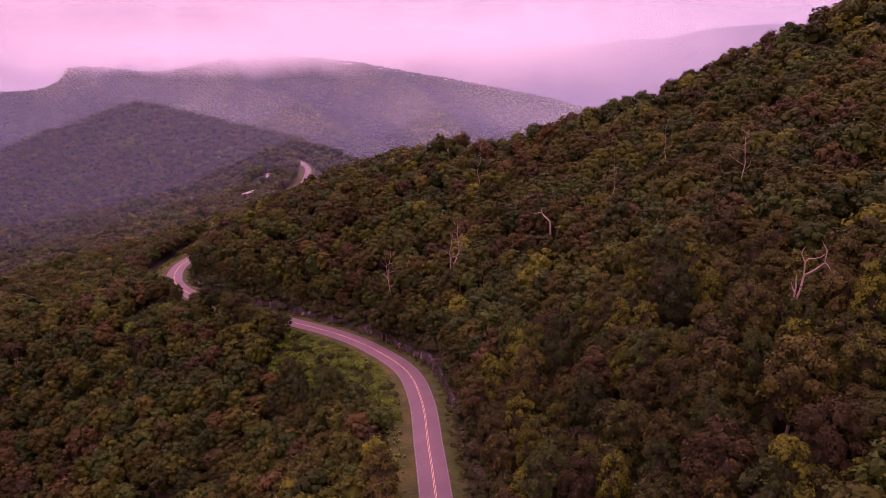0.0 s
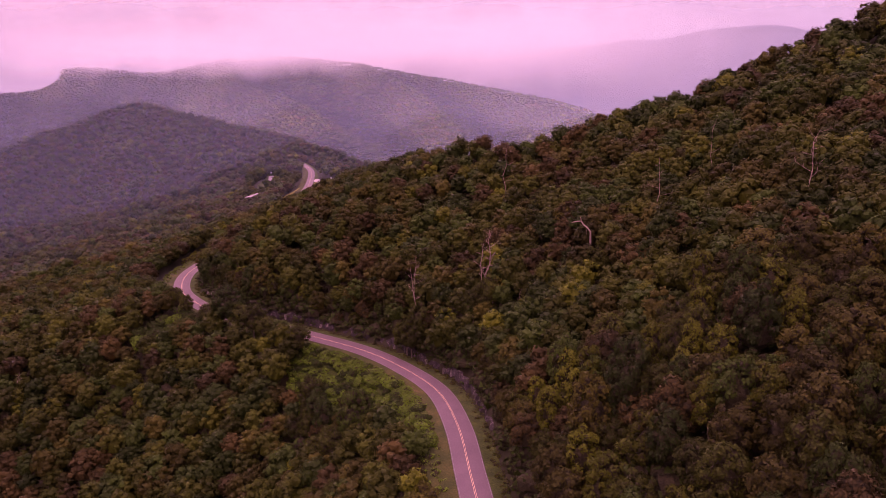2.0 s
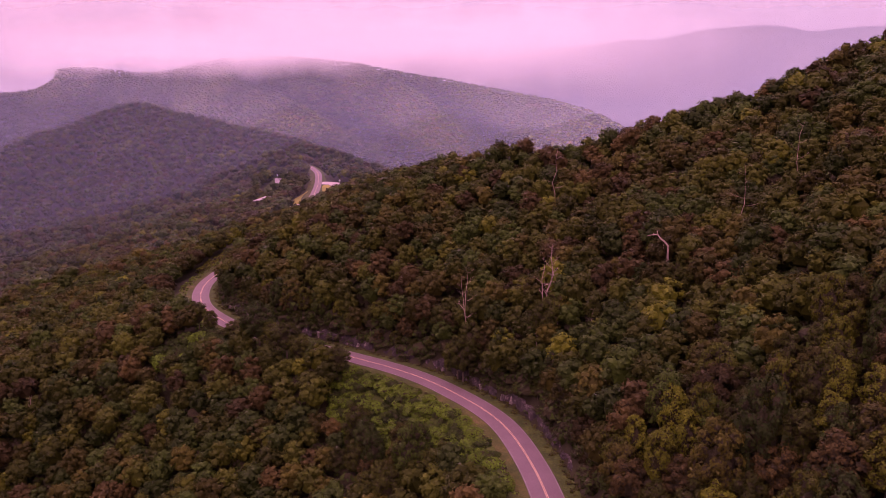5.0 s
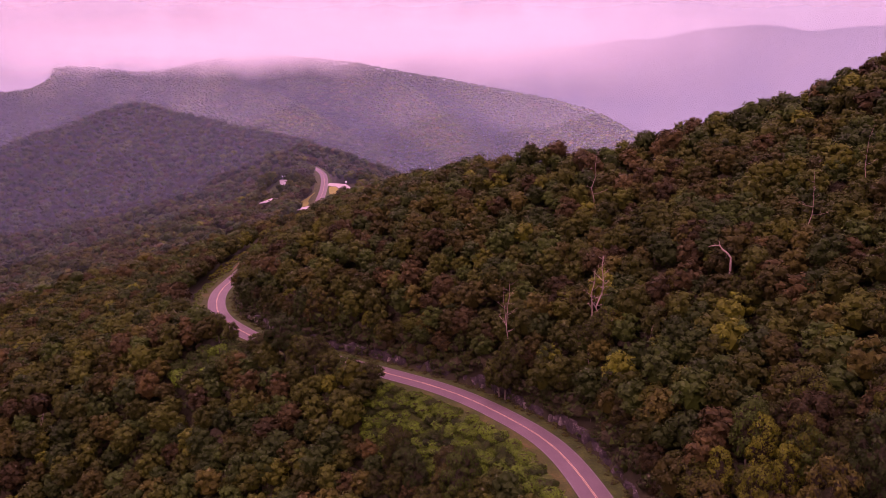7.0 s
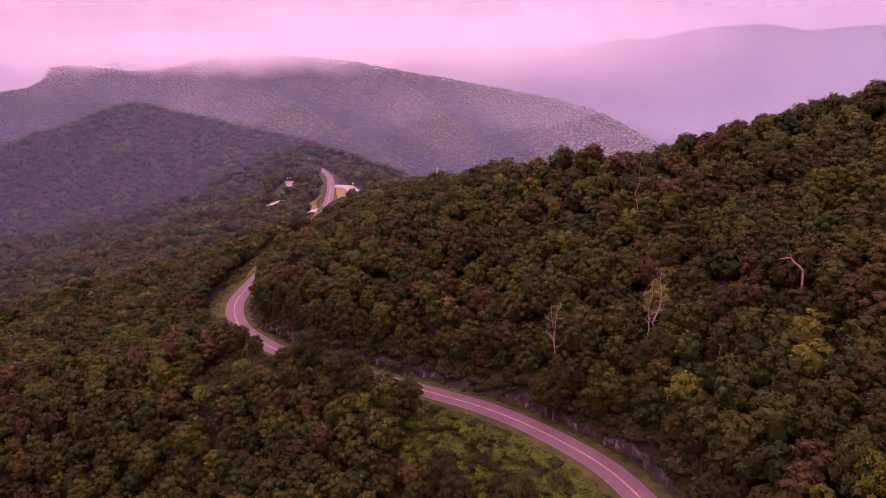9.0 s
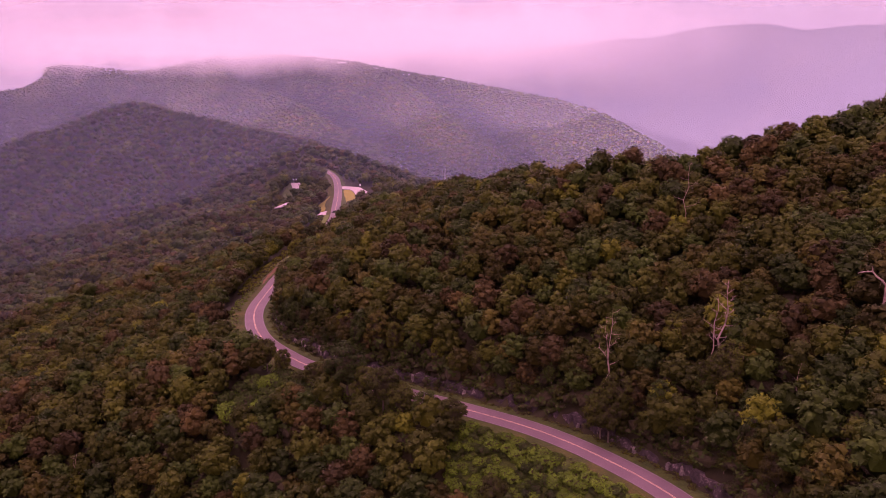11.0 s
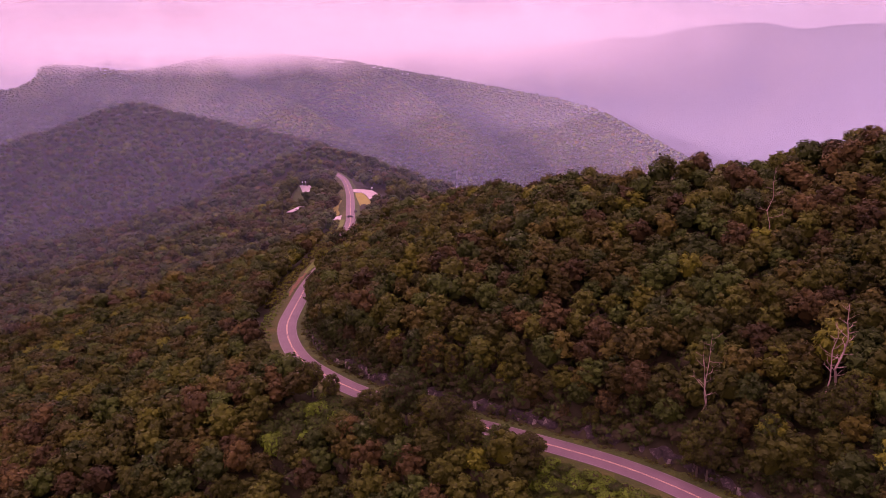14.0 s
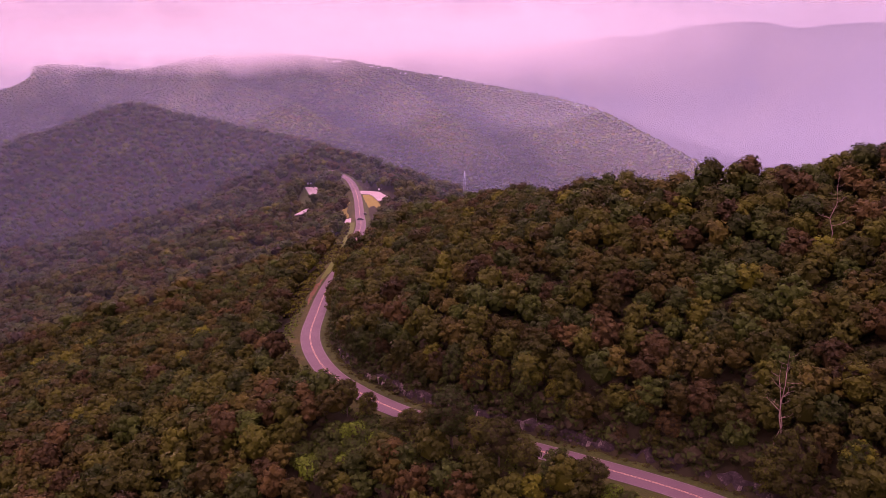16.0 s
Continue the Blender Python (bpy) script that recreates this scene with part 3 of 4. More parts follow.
# trees that hide the feet of the snags
for ex, ey, s in ((49.6, 95.0, 0.95), (53.8, 96.5, 0.9), (51.4, 97.4, 0.75), (1.2, 195.2, 1.15), (4.6, 195.0, 1.2), (2.6, 193.6, 1.25), (-18.6, 205.8, 1.3), (-15.2, 206.0, 1.35), (-17.2, 204.2, 1.3),
                  (26.6, 184.0, 0.95), (29.4, 183.6, 1.0), (28.2, 185.4, 0.85), (18.8, 134.0, 0.8), (19.5, 140.0, 0.85)):
    copy_thing(MODELS[0][2] if s > 0.8 else MODELS[4][1], pose(ex, ey, float(land(np.array([ex]), np.array([ey]))[0][0]) - 0.3, 0, 0, 80 * ex) @ Matrix.Diagonal((s, s, s, 1)))


def forest(name, x, y, z, templates, scale, seed, label, mix=MIX):
    """Many trees as one mesh; each tree keeps one kind of leaf and one shade."""
    rng = np.random.RandomState(seed)
    Vs, Fs, Is, Ts, n0 = [], [], [], [], 0
    stand = 0.5 * waves(x, y, 70, 91) + rng.normal(size=len(x)) * 0.75
    rank = np.argsort(np.argsort(stand)) / max(len(x), 1)
    kinds = np.array(STAND)[np.searchsorted(np.cumsum(np.array(mix)[STAND])[:-1], rank)]
    for q in range(len(x)):
        V, F, _ = templates[rng.randint(len(templates))]
        a, s = rng.uniform(0, 6.28), rng.uniform(*scale)
        ca, sa = math.cos(a) * s, math.sin(a) * s
        W = np.empty_like(V)
        W[:, 0], W[:, 1], W[:, 2] = V[:, 0] * ca - V[:, 1] * sa + x[q], V[:, 0] * sa + V[:, 1] * ca + y[q], V[:, 2] * s * rng.uniform(0.88, 1.1) + z[q]
        Vs.append(W)
        Fs.append(F + n0)
        Is.append(np.full(len(F), kinds[q]))
        Ts.append(np.full(len(V), rng.uniform(0, 1)))
        n0 += len(V)
    me = mesh_from(name, np.concatenate(Vs), np.concatenate(Fs), LEAF_MASS, np.concatenate(Is))
    me.attributes.new("tone", 'FLOAT', 'POINT').data.foreach_set("value", np.concatenate(Ts).astype(np.float32))
    return tagged(new(name, me), label, "forest", kind="stuff")


rest = order[180:]
T_NEAR = [crown_arrays(300 + k, 3.7, 9.4, 1.6, 15, 440, 0.43, 0.82, -0.3) for k in range(8)]
away = np.hypot(near_x + 40, near_y - 60) > 205
close = np.array([q for q in rest if not away[q]])
beyond = np.array([q for q in rest if away[q]])
forest("forest_slope", near_x[close], near_y[close], near_z[close] - 0.3, T_NEAR, (0.74, 1.14), 31, "dense olive and brown summer forest on the mountainside")
T_BACK = [crown_arrays(340 + k, 3.7, 9.0, 2.3, 9, 240, 0.62, 0.84, -0.1) for k in range(8)]
forest("forest_upper", near_x[beyond], near_y[beyond], near_z[beyond] - 0.3, T_BACK, (0.74, 1.12), 36, "dense olive and brown summer forest on the upper slopes")
T_MID = [crown_arrays(400 + k, 4.0, 9.0, 2.2, 5, 70, 0.85, 0.9, 0.15) for k in range(8)]
mx, my = scatter(-640, 140, 420, 800, 7.2, 22)
ok_ = wedge(mx, my)
mx, my, mz, _ = forest_points(mx[ok_], my[ok_])
forest("forest_valley", mx, my, mz - 0.3, T_MID, (0.75, 1.25), 32, "dense olive and brown summer forest in the valley", [0.38, 0.20, 0.14, 0.05, 0.23])
T_FARMID = [crown_arrays(500 + k, 4.3, 8.2, 2.6, 4, 34, 1.0, 0.95, 0.25) for k in range(8)]
# under and behind the camera's way
cx_, cy_ = scatter(-210, 130, -90, 175, 7.0, 28)
ok_ = ~wedge(cx_, cy_)
cx_, cy_, cz_, _ = forest_points(cx_[ok_], cy_[ok_])
forest("forest_south", cx_, cy_, cz_ - 0.3, T_MID, (0.85, 1.3), 37, "dense olive and brown summer forest on the slope below")
hx, hy = scatter(-1000, 260, 800, 1400, 8.8, 23)
hz, _, _ = land(hx, hy)
ok_ = wedge(hx, hy) & (hy < np.interp(hx, [-662, -498, -300, -143, 260], [1180, 1250, 1075, 880, 860]))
forest("forest_hill", hx[ok_], hy[ok_], hz[ok_] - 0.3, T_FARMID, (0.75, 1.25), 33, "forest that covers the rounded hill behind the junction", [0.42, 0.17, 0.12, 0.02, 0.27])


def dome(seed):
    """A far crown: a lumpy dome."""
    rng = np.random.RandomState(seed)
    V = ICO1[0] * rng.uniform(0.82, 1.18, (len(ICO1[0]), 1)) * (4.4, 4.4, 2.9) + (0, 0, 3.0)
    keep = V[ICO1[1]][:, :, 2].max(1) > 2.6
    return V, ICO1[1][keep], np.zeros(keep.sum(), dtype=np.int32)


T_FAR = [dome(600 + k) for k in range(8)]
fx, fy = scatter(-1500, 800, 1000, 2260, 8.6, 24)
fz, _, _ = land(fx, fy)
ok_ = wedge(fx, fy) & (fy < np.interp(fx, [-1500, -1000, -480, -129, 30, 173, 281, 357, 417, 515, 620], [1930, 2090, 2225, 2175, 2110, 1990, 1880, 1750, 1630, 1415, 1265])) & (fy > np.interp(fx, [-662, -498, -300, -143, 260], [1180, 1250, 1075, 1000, 1000])) & (fz > -260)
forest("forest_mountain", fx[ok_], fy[ok_], fz[ok_] - 0.5, T_FAR, (0.75, 1.35), 34, "hazy forest that covers the far mountain", [0.44, 0.12, 0.09, 0.01, 0.34])


# ---- sheets that stand in for the haze and cloud between the ridges ----
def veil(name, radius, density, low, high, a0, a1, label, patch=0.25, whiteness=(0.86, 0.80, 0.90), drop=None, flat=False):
    """A tinted, part see-through sheet across the valley that stands in for haze in the air, thinning towards its top.
    """
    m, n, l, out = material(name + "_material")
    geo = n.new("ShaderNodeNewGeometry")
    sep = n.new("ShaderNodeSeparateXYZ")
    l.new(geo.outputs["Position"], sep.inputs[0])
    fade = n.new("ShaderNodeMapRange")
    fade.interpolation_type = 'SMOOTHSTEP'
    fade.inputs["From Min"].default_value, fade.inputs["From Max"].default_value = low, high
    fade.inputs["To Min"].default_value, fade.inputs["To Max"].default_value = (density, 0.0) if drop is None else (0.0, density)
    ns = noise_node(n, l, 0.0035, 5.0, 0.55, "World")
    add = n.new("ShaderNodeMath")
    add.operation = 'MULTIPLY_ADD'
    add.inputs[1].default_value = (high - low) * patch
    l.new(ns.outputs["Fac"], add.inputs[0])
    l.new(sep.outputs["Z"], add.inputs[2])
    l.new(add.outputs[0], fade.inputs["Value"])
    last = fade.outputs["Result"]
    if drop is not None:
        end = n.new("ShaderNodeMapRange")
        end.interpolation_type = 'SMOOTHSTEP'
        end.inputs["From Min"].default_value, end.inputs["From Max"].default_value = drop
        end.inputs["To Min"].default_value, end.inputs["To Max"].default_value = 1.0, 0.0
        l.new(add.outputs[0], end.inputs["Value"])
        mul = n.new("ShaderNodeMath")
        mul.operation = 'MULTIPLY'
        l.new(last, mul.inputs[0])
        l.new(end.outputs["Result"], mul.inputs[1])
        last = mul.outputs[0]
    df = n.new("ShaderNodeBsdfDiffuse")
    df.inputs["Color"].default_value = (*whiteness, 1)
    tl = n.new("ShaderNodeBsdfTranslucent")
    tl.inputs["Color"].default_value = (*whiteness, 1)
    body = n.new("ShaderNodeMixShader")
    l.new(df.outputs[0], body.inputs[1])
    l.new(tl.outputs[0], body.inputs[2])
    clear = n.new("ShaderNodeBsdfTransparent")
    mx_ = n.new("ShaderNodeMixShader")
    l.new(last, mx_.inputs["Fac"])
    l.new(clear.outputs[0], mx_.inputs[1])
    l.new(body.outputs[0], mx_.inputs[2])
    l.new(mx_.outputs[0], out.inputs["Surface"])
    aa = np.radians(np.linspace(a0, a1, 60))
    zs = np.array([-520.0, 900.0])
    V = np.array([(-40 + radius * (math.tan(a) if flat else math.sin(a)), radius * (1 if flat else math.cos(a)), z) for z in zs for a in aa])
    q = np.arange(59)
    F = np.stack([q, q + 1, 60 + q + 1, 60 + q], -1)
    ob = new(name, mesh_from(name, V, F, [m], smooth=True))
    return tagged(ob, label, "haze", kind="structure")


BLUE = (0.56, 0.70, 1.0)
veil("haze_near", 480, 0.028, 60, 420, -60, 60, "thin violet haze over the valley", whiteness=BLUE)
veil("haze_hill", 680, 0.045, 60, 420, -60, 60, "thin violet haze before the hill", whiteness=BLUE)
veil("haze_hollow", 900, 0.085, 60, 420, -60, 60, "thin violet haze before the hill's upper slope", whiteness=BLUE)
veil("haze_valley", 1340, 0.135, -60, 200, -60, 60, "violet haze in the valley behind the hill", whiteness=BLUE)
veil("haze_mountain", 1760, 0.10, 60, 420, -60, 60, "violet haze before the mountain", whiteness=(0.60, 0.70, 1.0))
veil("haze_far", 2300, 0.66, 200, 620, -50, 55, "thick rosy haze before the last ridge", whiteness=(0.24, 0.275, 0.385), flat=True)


def cloud_bank(radius, a0, a1, low, high, left, right, top, label):
    """A cloud on a mountain's top, part of the sky's backdrop, as a sheet that glows by itself: it thickens between the
    heights low, thins out again between high, and ends at its sides.
    """
    m, n, l, out = material("cloud")
    geo = n.new("ShaderNodeNewGeometry")
    sep = n.new("ShaderNodeSeparateXYZ")
    l.new(geo.outputs["Position"], sep.inputs[0])
    ns = noise_node(n, l, 0.006, 6.0, 0.6, "World")
    add = n.new("ShaderNodeMath")
    add.operation = 'MULTIPLY_ADD'
    add.inputs[1].default_value = 70.0
    l.new(ns.outputs["Fac"], add.inputs[0])
    l.new(sep.outputs["Z"], add.inputs[2])
    edge = n.new("ShaderNodeMath")
    edge.operation = 'MULTIPLY_ADD'
    edge.inputs[1].default_value = 260.0
    l.new(ns.outputs["Fac"], edge.inputs[0])
    l.new(sep.outputs["X"], edge.inputs[2])
    last = None
    for src, lo, hi, up in ((add.outputs[0], *low, True), (add.outputs[0], *high, False), (edge.outputs[0], *left, True), (edge.outputs[0], *right, False)):
        r = n.new("ShaderNodeMapRange")
        r.interpolation_type = 'SMOOTHSTEP'
        r.inputs["From Min"].default_value, r.inputs["From Max"].default_value = lo, hi
        r.inputs["To Min"].default_value, r.inputs["To Max"].default_value = (0.0, 1.0) if up else (1.0, 0.0)
        l.new(src, r.inputs["Value"])
        if last is None:
            last = r.outputs["Result"]
        else:
            mul = n.new("ShaderNodeMath")
            mul.operation = 'MULTIPLY'
            l.new(last, mul.inputs[0])
            l.new(r.outputs["Result"], mul.inputs[1])
            last = mul.outputs[0]
    # emission in place of daylight, set near the sky's own brightness
    em = n.new("ShaderNodeEmission")
    em.inputs["Color"].default_value, em.inputs["Strength"].default_value = (0.95, 0.75, 0.74, 1), 0.98
    clear = n.new("ShaderNodeBsdfTransparent")
    mx_ = n.new("ShaderNodeMixShader")
    l.new(last, mx_.inputs["Fac"])
    l.new(clear.outputs[0], mx_.inputs[1])
    l.new(em.outputs[0], mx_.inputs[2])
    l.new(mx_.outputs[0], out.inputs["Surface"])
    aa = np.radians(np.linspace(a0, a1, 40))
    V = np.array([(-40 + radius * math.sin(a), radius * math.cos(a), z) for z in (-160.0, top) for a in aa])
    q = np.arange(39)
    ob = new("cloud_bank", mesh_from("cloud_bank", V, np.stack([q, q + 1, 40 + q + 1, 40 + q], -1), [m], smooth=True))
    return tagged(ob, label, "cloud", kind="structure")


cloud_bank(2010, -36, 0, (88, 160), (165, 270), (-1150, -560), (-420, 160), 420.0, "pale pink cloud that lies on the mountain top")
cloud_bank(2290, -30, 34, (0, 215), (235, 350), (-700, -250), (200, 1200), 420.0, "thin pink cloud that hides the last ridge")


# ---- brambles and shrubs of the open slope inside the bend ----
def plant_mesh(name, arrays, leaf):
    return mesh_from(name, arrays[0], arrays[1], [leaf, SHADED_TWIG], arrays[2])


def bush_arrays(seed, r, sprays, size):
    return crown_arrays(seed, r, r * 1.3, -0.3 * r, 6, sprays, size, 0.8, 0.0)


def meadow():
    """The grassy slope inside the bend, a sheet over the soil."""
    xs, ys = np.meshgrid(np.arange(-66, 2, 1.2), np.arange(144, 230, 1.2))
    z, d, s_ = land(xs, ys)
    inside = in_patch(xs, ys) & (s_ < 0) & (d > 5.5)
    z = z + 0.4 + 0.25 * waves(xs, ys, 5.0, 71)
    n_c = xs.shape[1]
    i_, j_ = np.where(inside[:-1, :-1] & inside[1:, :-1] & inside[:-1, 1:] & inside[1:, 1:])
    k = i_ * n_c + j_
    ob = new("meadow", mesh_from("meadow", np.stack([xs, ys, z], -1).reshape(-1, 3), np.stack([k, k + 1, k + n_c + 1, k + n_c], -1), [MEADOW], smooth=True))
    return tagged(ob, "bright green rough grass on the open slope inside the bend", "meadow", kind="structure")


meadow()
SHRUBS = [plant_mesh("shrub", bush_arrays(700 + k, 1.5, 620, 0.22), SHRUB if k < 4 else LEAF[4]) for k in range(6)]
rng_s = np.random.RandomState(5)
bx, by = scatter(-70, 0, 150, 226, 1.75, 41)
bz, bd, bs = land(bx, by)
ok_ = in_patch(bx, by) & (bd > 7.0) & (by < 230) & (bs < 0)
for x_, y_, z_ in zip(bx[ok_], by[ok_], bz[ok_]):
    q = int(rng_s.choice(6, p=[0.17, 0.17, 0.17, 0.17, 0.16, 0.16]))
    ob = new("shrub", SHRUBS[q])
    s = rng_s.uniform(0.6, 1.45)
    ob.matrix_basis = pose(x_, y_, z_, rng_s.uniform(-9, 9), rng_s.uniform(-9, 9), rng_s.uniform(0, 360)) @ Matrix.Diagonal((s, s, s * rng_s.uniform(0.6, 1.1), 1))
    tagged(ob, "bright green bramble bush on the open grassy slope" if q < 4 else "darker green shrub on the open grassy slope", "shrub", "shrubs on the open slope")


tx, ty = scatter(-116, -86, 230, 251, 2.3, 43)
tz, td, ts = land(tx, ty)
ok_ = in_thicket(tx, ty) & (td > 8.0) & (ts < 0)
for x_, y_, z_ in zip(tx[ok_], ty[ok_], tz[ok_]):
    ob = new("shrub", SHRUBS[rng_s.choice([0, 2, 4, 5])])
    s = rng_s.uniform(0.9, 2.2)
    ob.matrix_basis = pose(x_, y_, z_, rng_s.uniform(-9, 9), rng_s.uniform(-9, 9), rng_s.uniform(0, 360)) @ Matrix.Diagonal((s, s, s * rng_s.uniform(0.9, 1.5), 1))
    tagged(ob, "tall green scrub bush in the thicket below the road", "shrub", "shrubs of the thicket")


def clumps(temps, px, py, pz, size, rng, Vs, Fs, Is):
    """Adds turned and scaled copies of low plants to lists of vertices and triangles."""
    n0 = 0
    for q in range(len(px)):
        V, F, inner = temps[rng.randint(len(temps))]
        s = size * rng.uniform(0.5, 1.4)
        a = rng.uniform(0, 6.28)
        Vs.append(np.column_stack([(V[:, 0] * math.cos(a) - V[:, 1] * math.sin(a)) * s + px[q], (V[:, 0] * math.sin(a) + V[:, 1] * math.cos(a)) * s + py[q], V[:, 2] * s * rng.uniform(0.6, 1.3) + pz[q]]))
        Fs.append(F + n0)
        Is.append(inner)
        n0 += len(V)


def undergrowth(name, side, lo, hi, step, y0, y1, size, seed, mat, label, sprays=30, leaf=0.36):
    """Low plants along the road's edge, too many to count."""
    rng = np.random.RandomState(seed)
    t = np.gradient(ROAD[:, :2], axis=0)
    t /= np.linalg.norm(t, axis=1)[:, None]
    nrm = np.stack([t[:, 1], -t[:, 0]], -1) * side
    sel = np.where((ROAD[:, 1] > y0) & (ROAD[:, 1] < y1))[0]
    Vs, Fs, Is = [], [], []
    temps = [bush_arrays(800 + k, 1.0, sprays, leaf) for k in range(5)]
    per = int(3.0 * (hi - lo) / step ** 2) + 1
    ii = np.repeat(sel, per)
    o, al = rng.uniform(lo, hi, len(ii)), rng.uniform(-1.6, 1.6, len(ii))
    px, py = ROAD[ii, 0] + nrm[ii, 0] * o + t[ii, 0] * al, ROAD[ii, 1] + nrm[ii, 1] * o + t[ii, 1] * al
    clumps(temps, px, py, land(px, py)[0], size, rng, Vs, Fs, Is)
    ob = new(name, plant_mesh(name, (np.concatenate(Vs), np.concatenate(Fs), np.concatenate(Is)), mat))
    return tagged(ob, label, "undergrowth", kind="stuff")


undergrowth("undergrowth_ditch", 1, 5.0, 6.9, 1.0, 90, 350, 0.55, 51, LEAF[3], "dark green weeds in the ditch below the rock cut")
undergrowth("undergrowth_cut", 1, 8.0, 12.5, 1.5, 90, 350, 1.9, 54, LEAF[4], "saplings and bushes on top of the rock cut", 50, 0.24)
undergrowth("undergrowth_valley", -1, 5.4, 9.4, 1.35, 110, 360, 0.6, 52, SHRUB, "green weeds along the valley side of the verge")
undergrowth("undergrowth_strip", -1, 7.4, 12.0, 1.7, 340, 545, 1.4, 53, LEAF[3], "yellow-green scrub on the cleared strip by the road")


def understory():
    """Bushes that close the gaps under the trees of the near slopes."""
    x, y = scatter(-170, 110, 60, 290, 4.0, 61)
    inside = wedge(x, y)
    x, y, z, _ = forest_points(x[inside], y[inside])
    Vs, Fs, Is = [], [], []
    clumps([crown_arrays(820 + k, 1.0, 1.5, -0.2, 3, 26, 0.30, 0.95, 0.0) for k in range(5)], x, y, z, 2.5, np.random.RandomState(62), Vs, Fs, Is)
    ob = new("understory", plant_mesh("understory", (np.concatenate(Vs), np.concatenate(Fs), np.concatenate(Is)), LEAF[4]))
    return tagged(ob, "dark bushes and saplings under the trees", "undergrowth", kind="stuff")


understory()


# ---- rock cut on the uphill side ----
def rock_mesh(seed):
    rng = random.Random(seed)
    bm = bmesh.new()
    bmesh.ops.create_icosphere(bm, subdivisions=2, radius=1.0)
    off = Vector((rng.uniform(0, 50), rng.uniform(0, 50), rng.uniform(0, 50)))
    for v in bm.verts:
        d = noise.noise(v.co * 1.1 + off) * 0.45 + noise.noise(v.co * 2.7 + off) * 0.22
        c = v.co.copy()
        for ax in range(3):
            c[ax] = max(-0.6, min(0.6, c[ax]))
        v.co = c * (1.45 + d)
    me = bpy.data.meshes.new("rock")
    bm.to_mesh(me)
    bm.free()
    me.materials.append(PALE_ROCK)
    return me


def rock_face():
    """The blasted face beside the road: upright slabs of uneven depth and height, with a ledge behind their tops."""
    rng = np.random.RandomState(12)
    fine = smooth_line(ROAD[(ROAD[:, 1] > 150) & (ROAD[:, 1] < 300)], 0.8)
    t = np.gradient(fine[:, :2], axis=0)
    t /= np.linalg.norm(t, axis=1)[:, None]
    nrm = np.stack([t[:, 1], -t[:, 0]], -1)
    n_ = len(fine)
    wave = waves(fine[:, 0], fine[:, 1], 22, 41)
    slab = np.repeat(rng.uniform(-0.4, 0.4, n_), 2)[:n_]
    high = np.clip(2.1 + 1.2 * wave + np.repeat(rng.uniform(-0.8, 0.8, n_), 3)[:n_], 0.4, 3.6) * smoothstep(150, 175, fine[:, 1])
    rows_ = []
    for k, (o, h) in enumerate(((7.0, -0.4), (7.1, 0.3), (7.25, 0.62), (7.5, 1.0), (8.6, 1.05))):
        off = o + slab * (1.0 if 0 < k < 4 else 0.3) + rng.uniform(-0.16, 0.16, n_)
        p = fine[:, :2] + nrm * off[:, None]
        z = fine[:, 2] - 0.4 + (high + 0.4) * max(h, 0) + (rng.uniform(-0.22, 0.22, n_) if k else -0.6)
        rows_.append(np.column_stack([p, z]))
    q = np.arange(n_ - 1)
    F = np.concatenate([np.stack([k * n_ + q, (k + 1) * n_ + q, (k + 1) * n_ + q + 1, k * n_ + q + 1], -1) for k in range(4)])
    ob = new("rock_face", mesh_from("rock_face", np.concatenate(rows_), F, [ROCK]))
    return tagged(ob, "dark weathered rock face cut beside the road", "rock face", kind="structure")


rock_face()
ROCKS = [rock_mesh(k) for k in range(6)]
t_r = np.gradient(ROAD[:, :2], axis=0)
t_r /= np.linalg.norm(t_r, axis=1)[:, None]
rng_r = np.random.RandomState(8)
for i_ in range(len(ROAD)):
    x_, y_ = ROAD[i_, :2]
    if not (185 < y_ < 292) or rng_r.rand() < 0.55:
        continue
    o = 7.2 + rng_r.uniform(-0.25, 0.4)
    al = rng_r.uniform(-1.4, 1.4)
    px, py = x_ + t_r[i_, 1] * o + t_r[i_, 0] * al, y_ - t_r[i_, 0] * o + t_r[i_, 1] * al
    ob = new("rock", ROCKS[rng_r.randint(6)])
    ob.matrix_basis = pose(px, py, ROAD[i_, 2] + 0.2, rng_r.uniform(-15, 15), rng_r.uniform(-15, 15), math.degrees(math.atan2(t_r[i_, 1], t_r[i_, 0])) + rng_r.uniform(-25, 25)) @ \
        Matrix.Diagonal((rng_r.uniform(0.3, 0.6), rng_r.uniform(0.3, 0.5), rng_r.uniform(0.9, 1.9), 1))
    tagged(ob, "grey-pink weathered rock of the road cut", "rock", "rocks of the road cut")


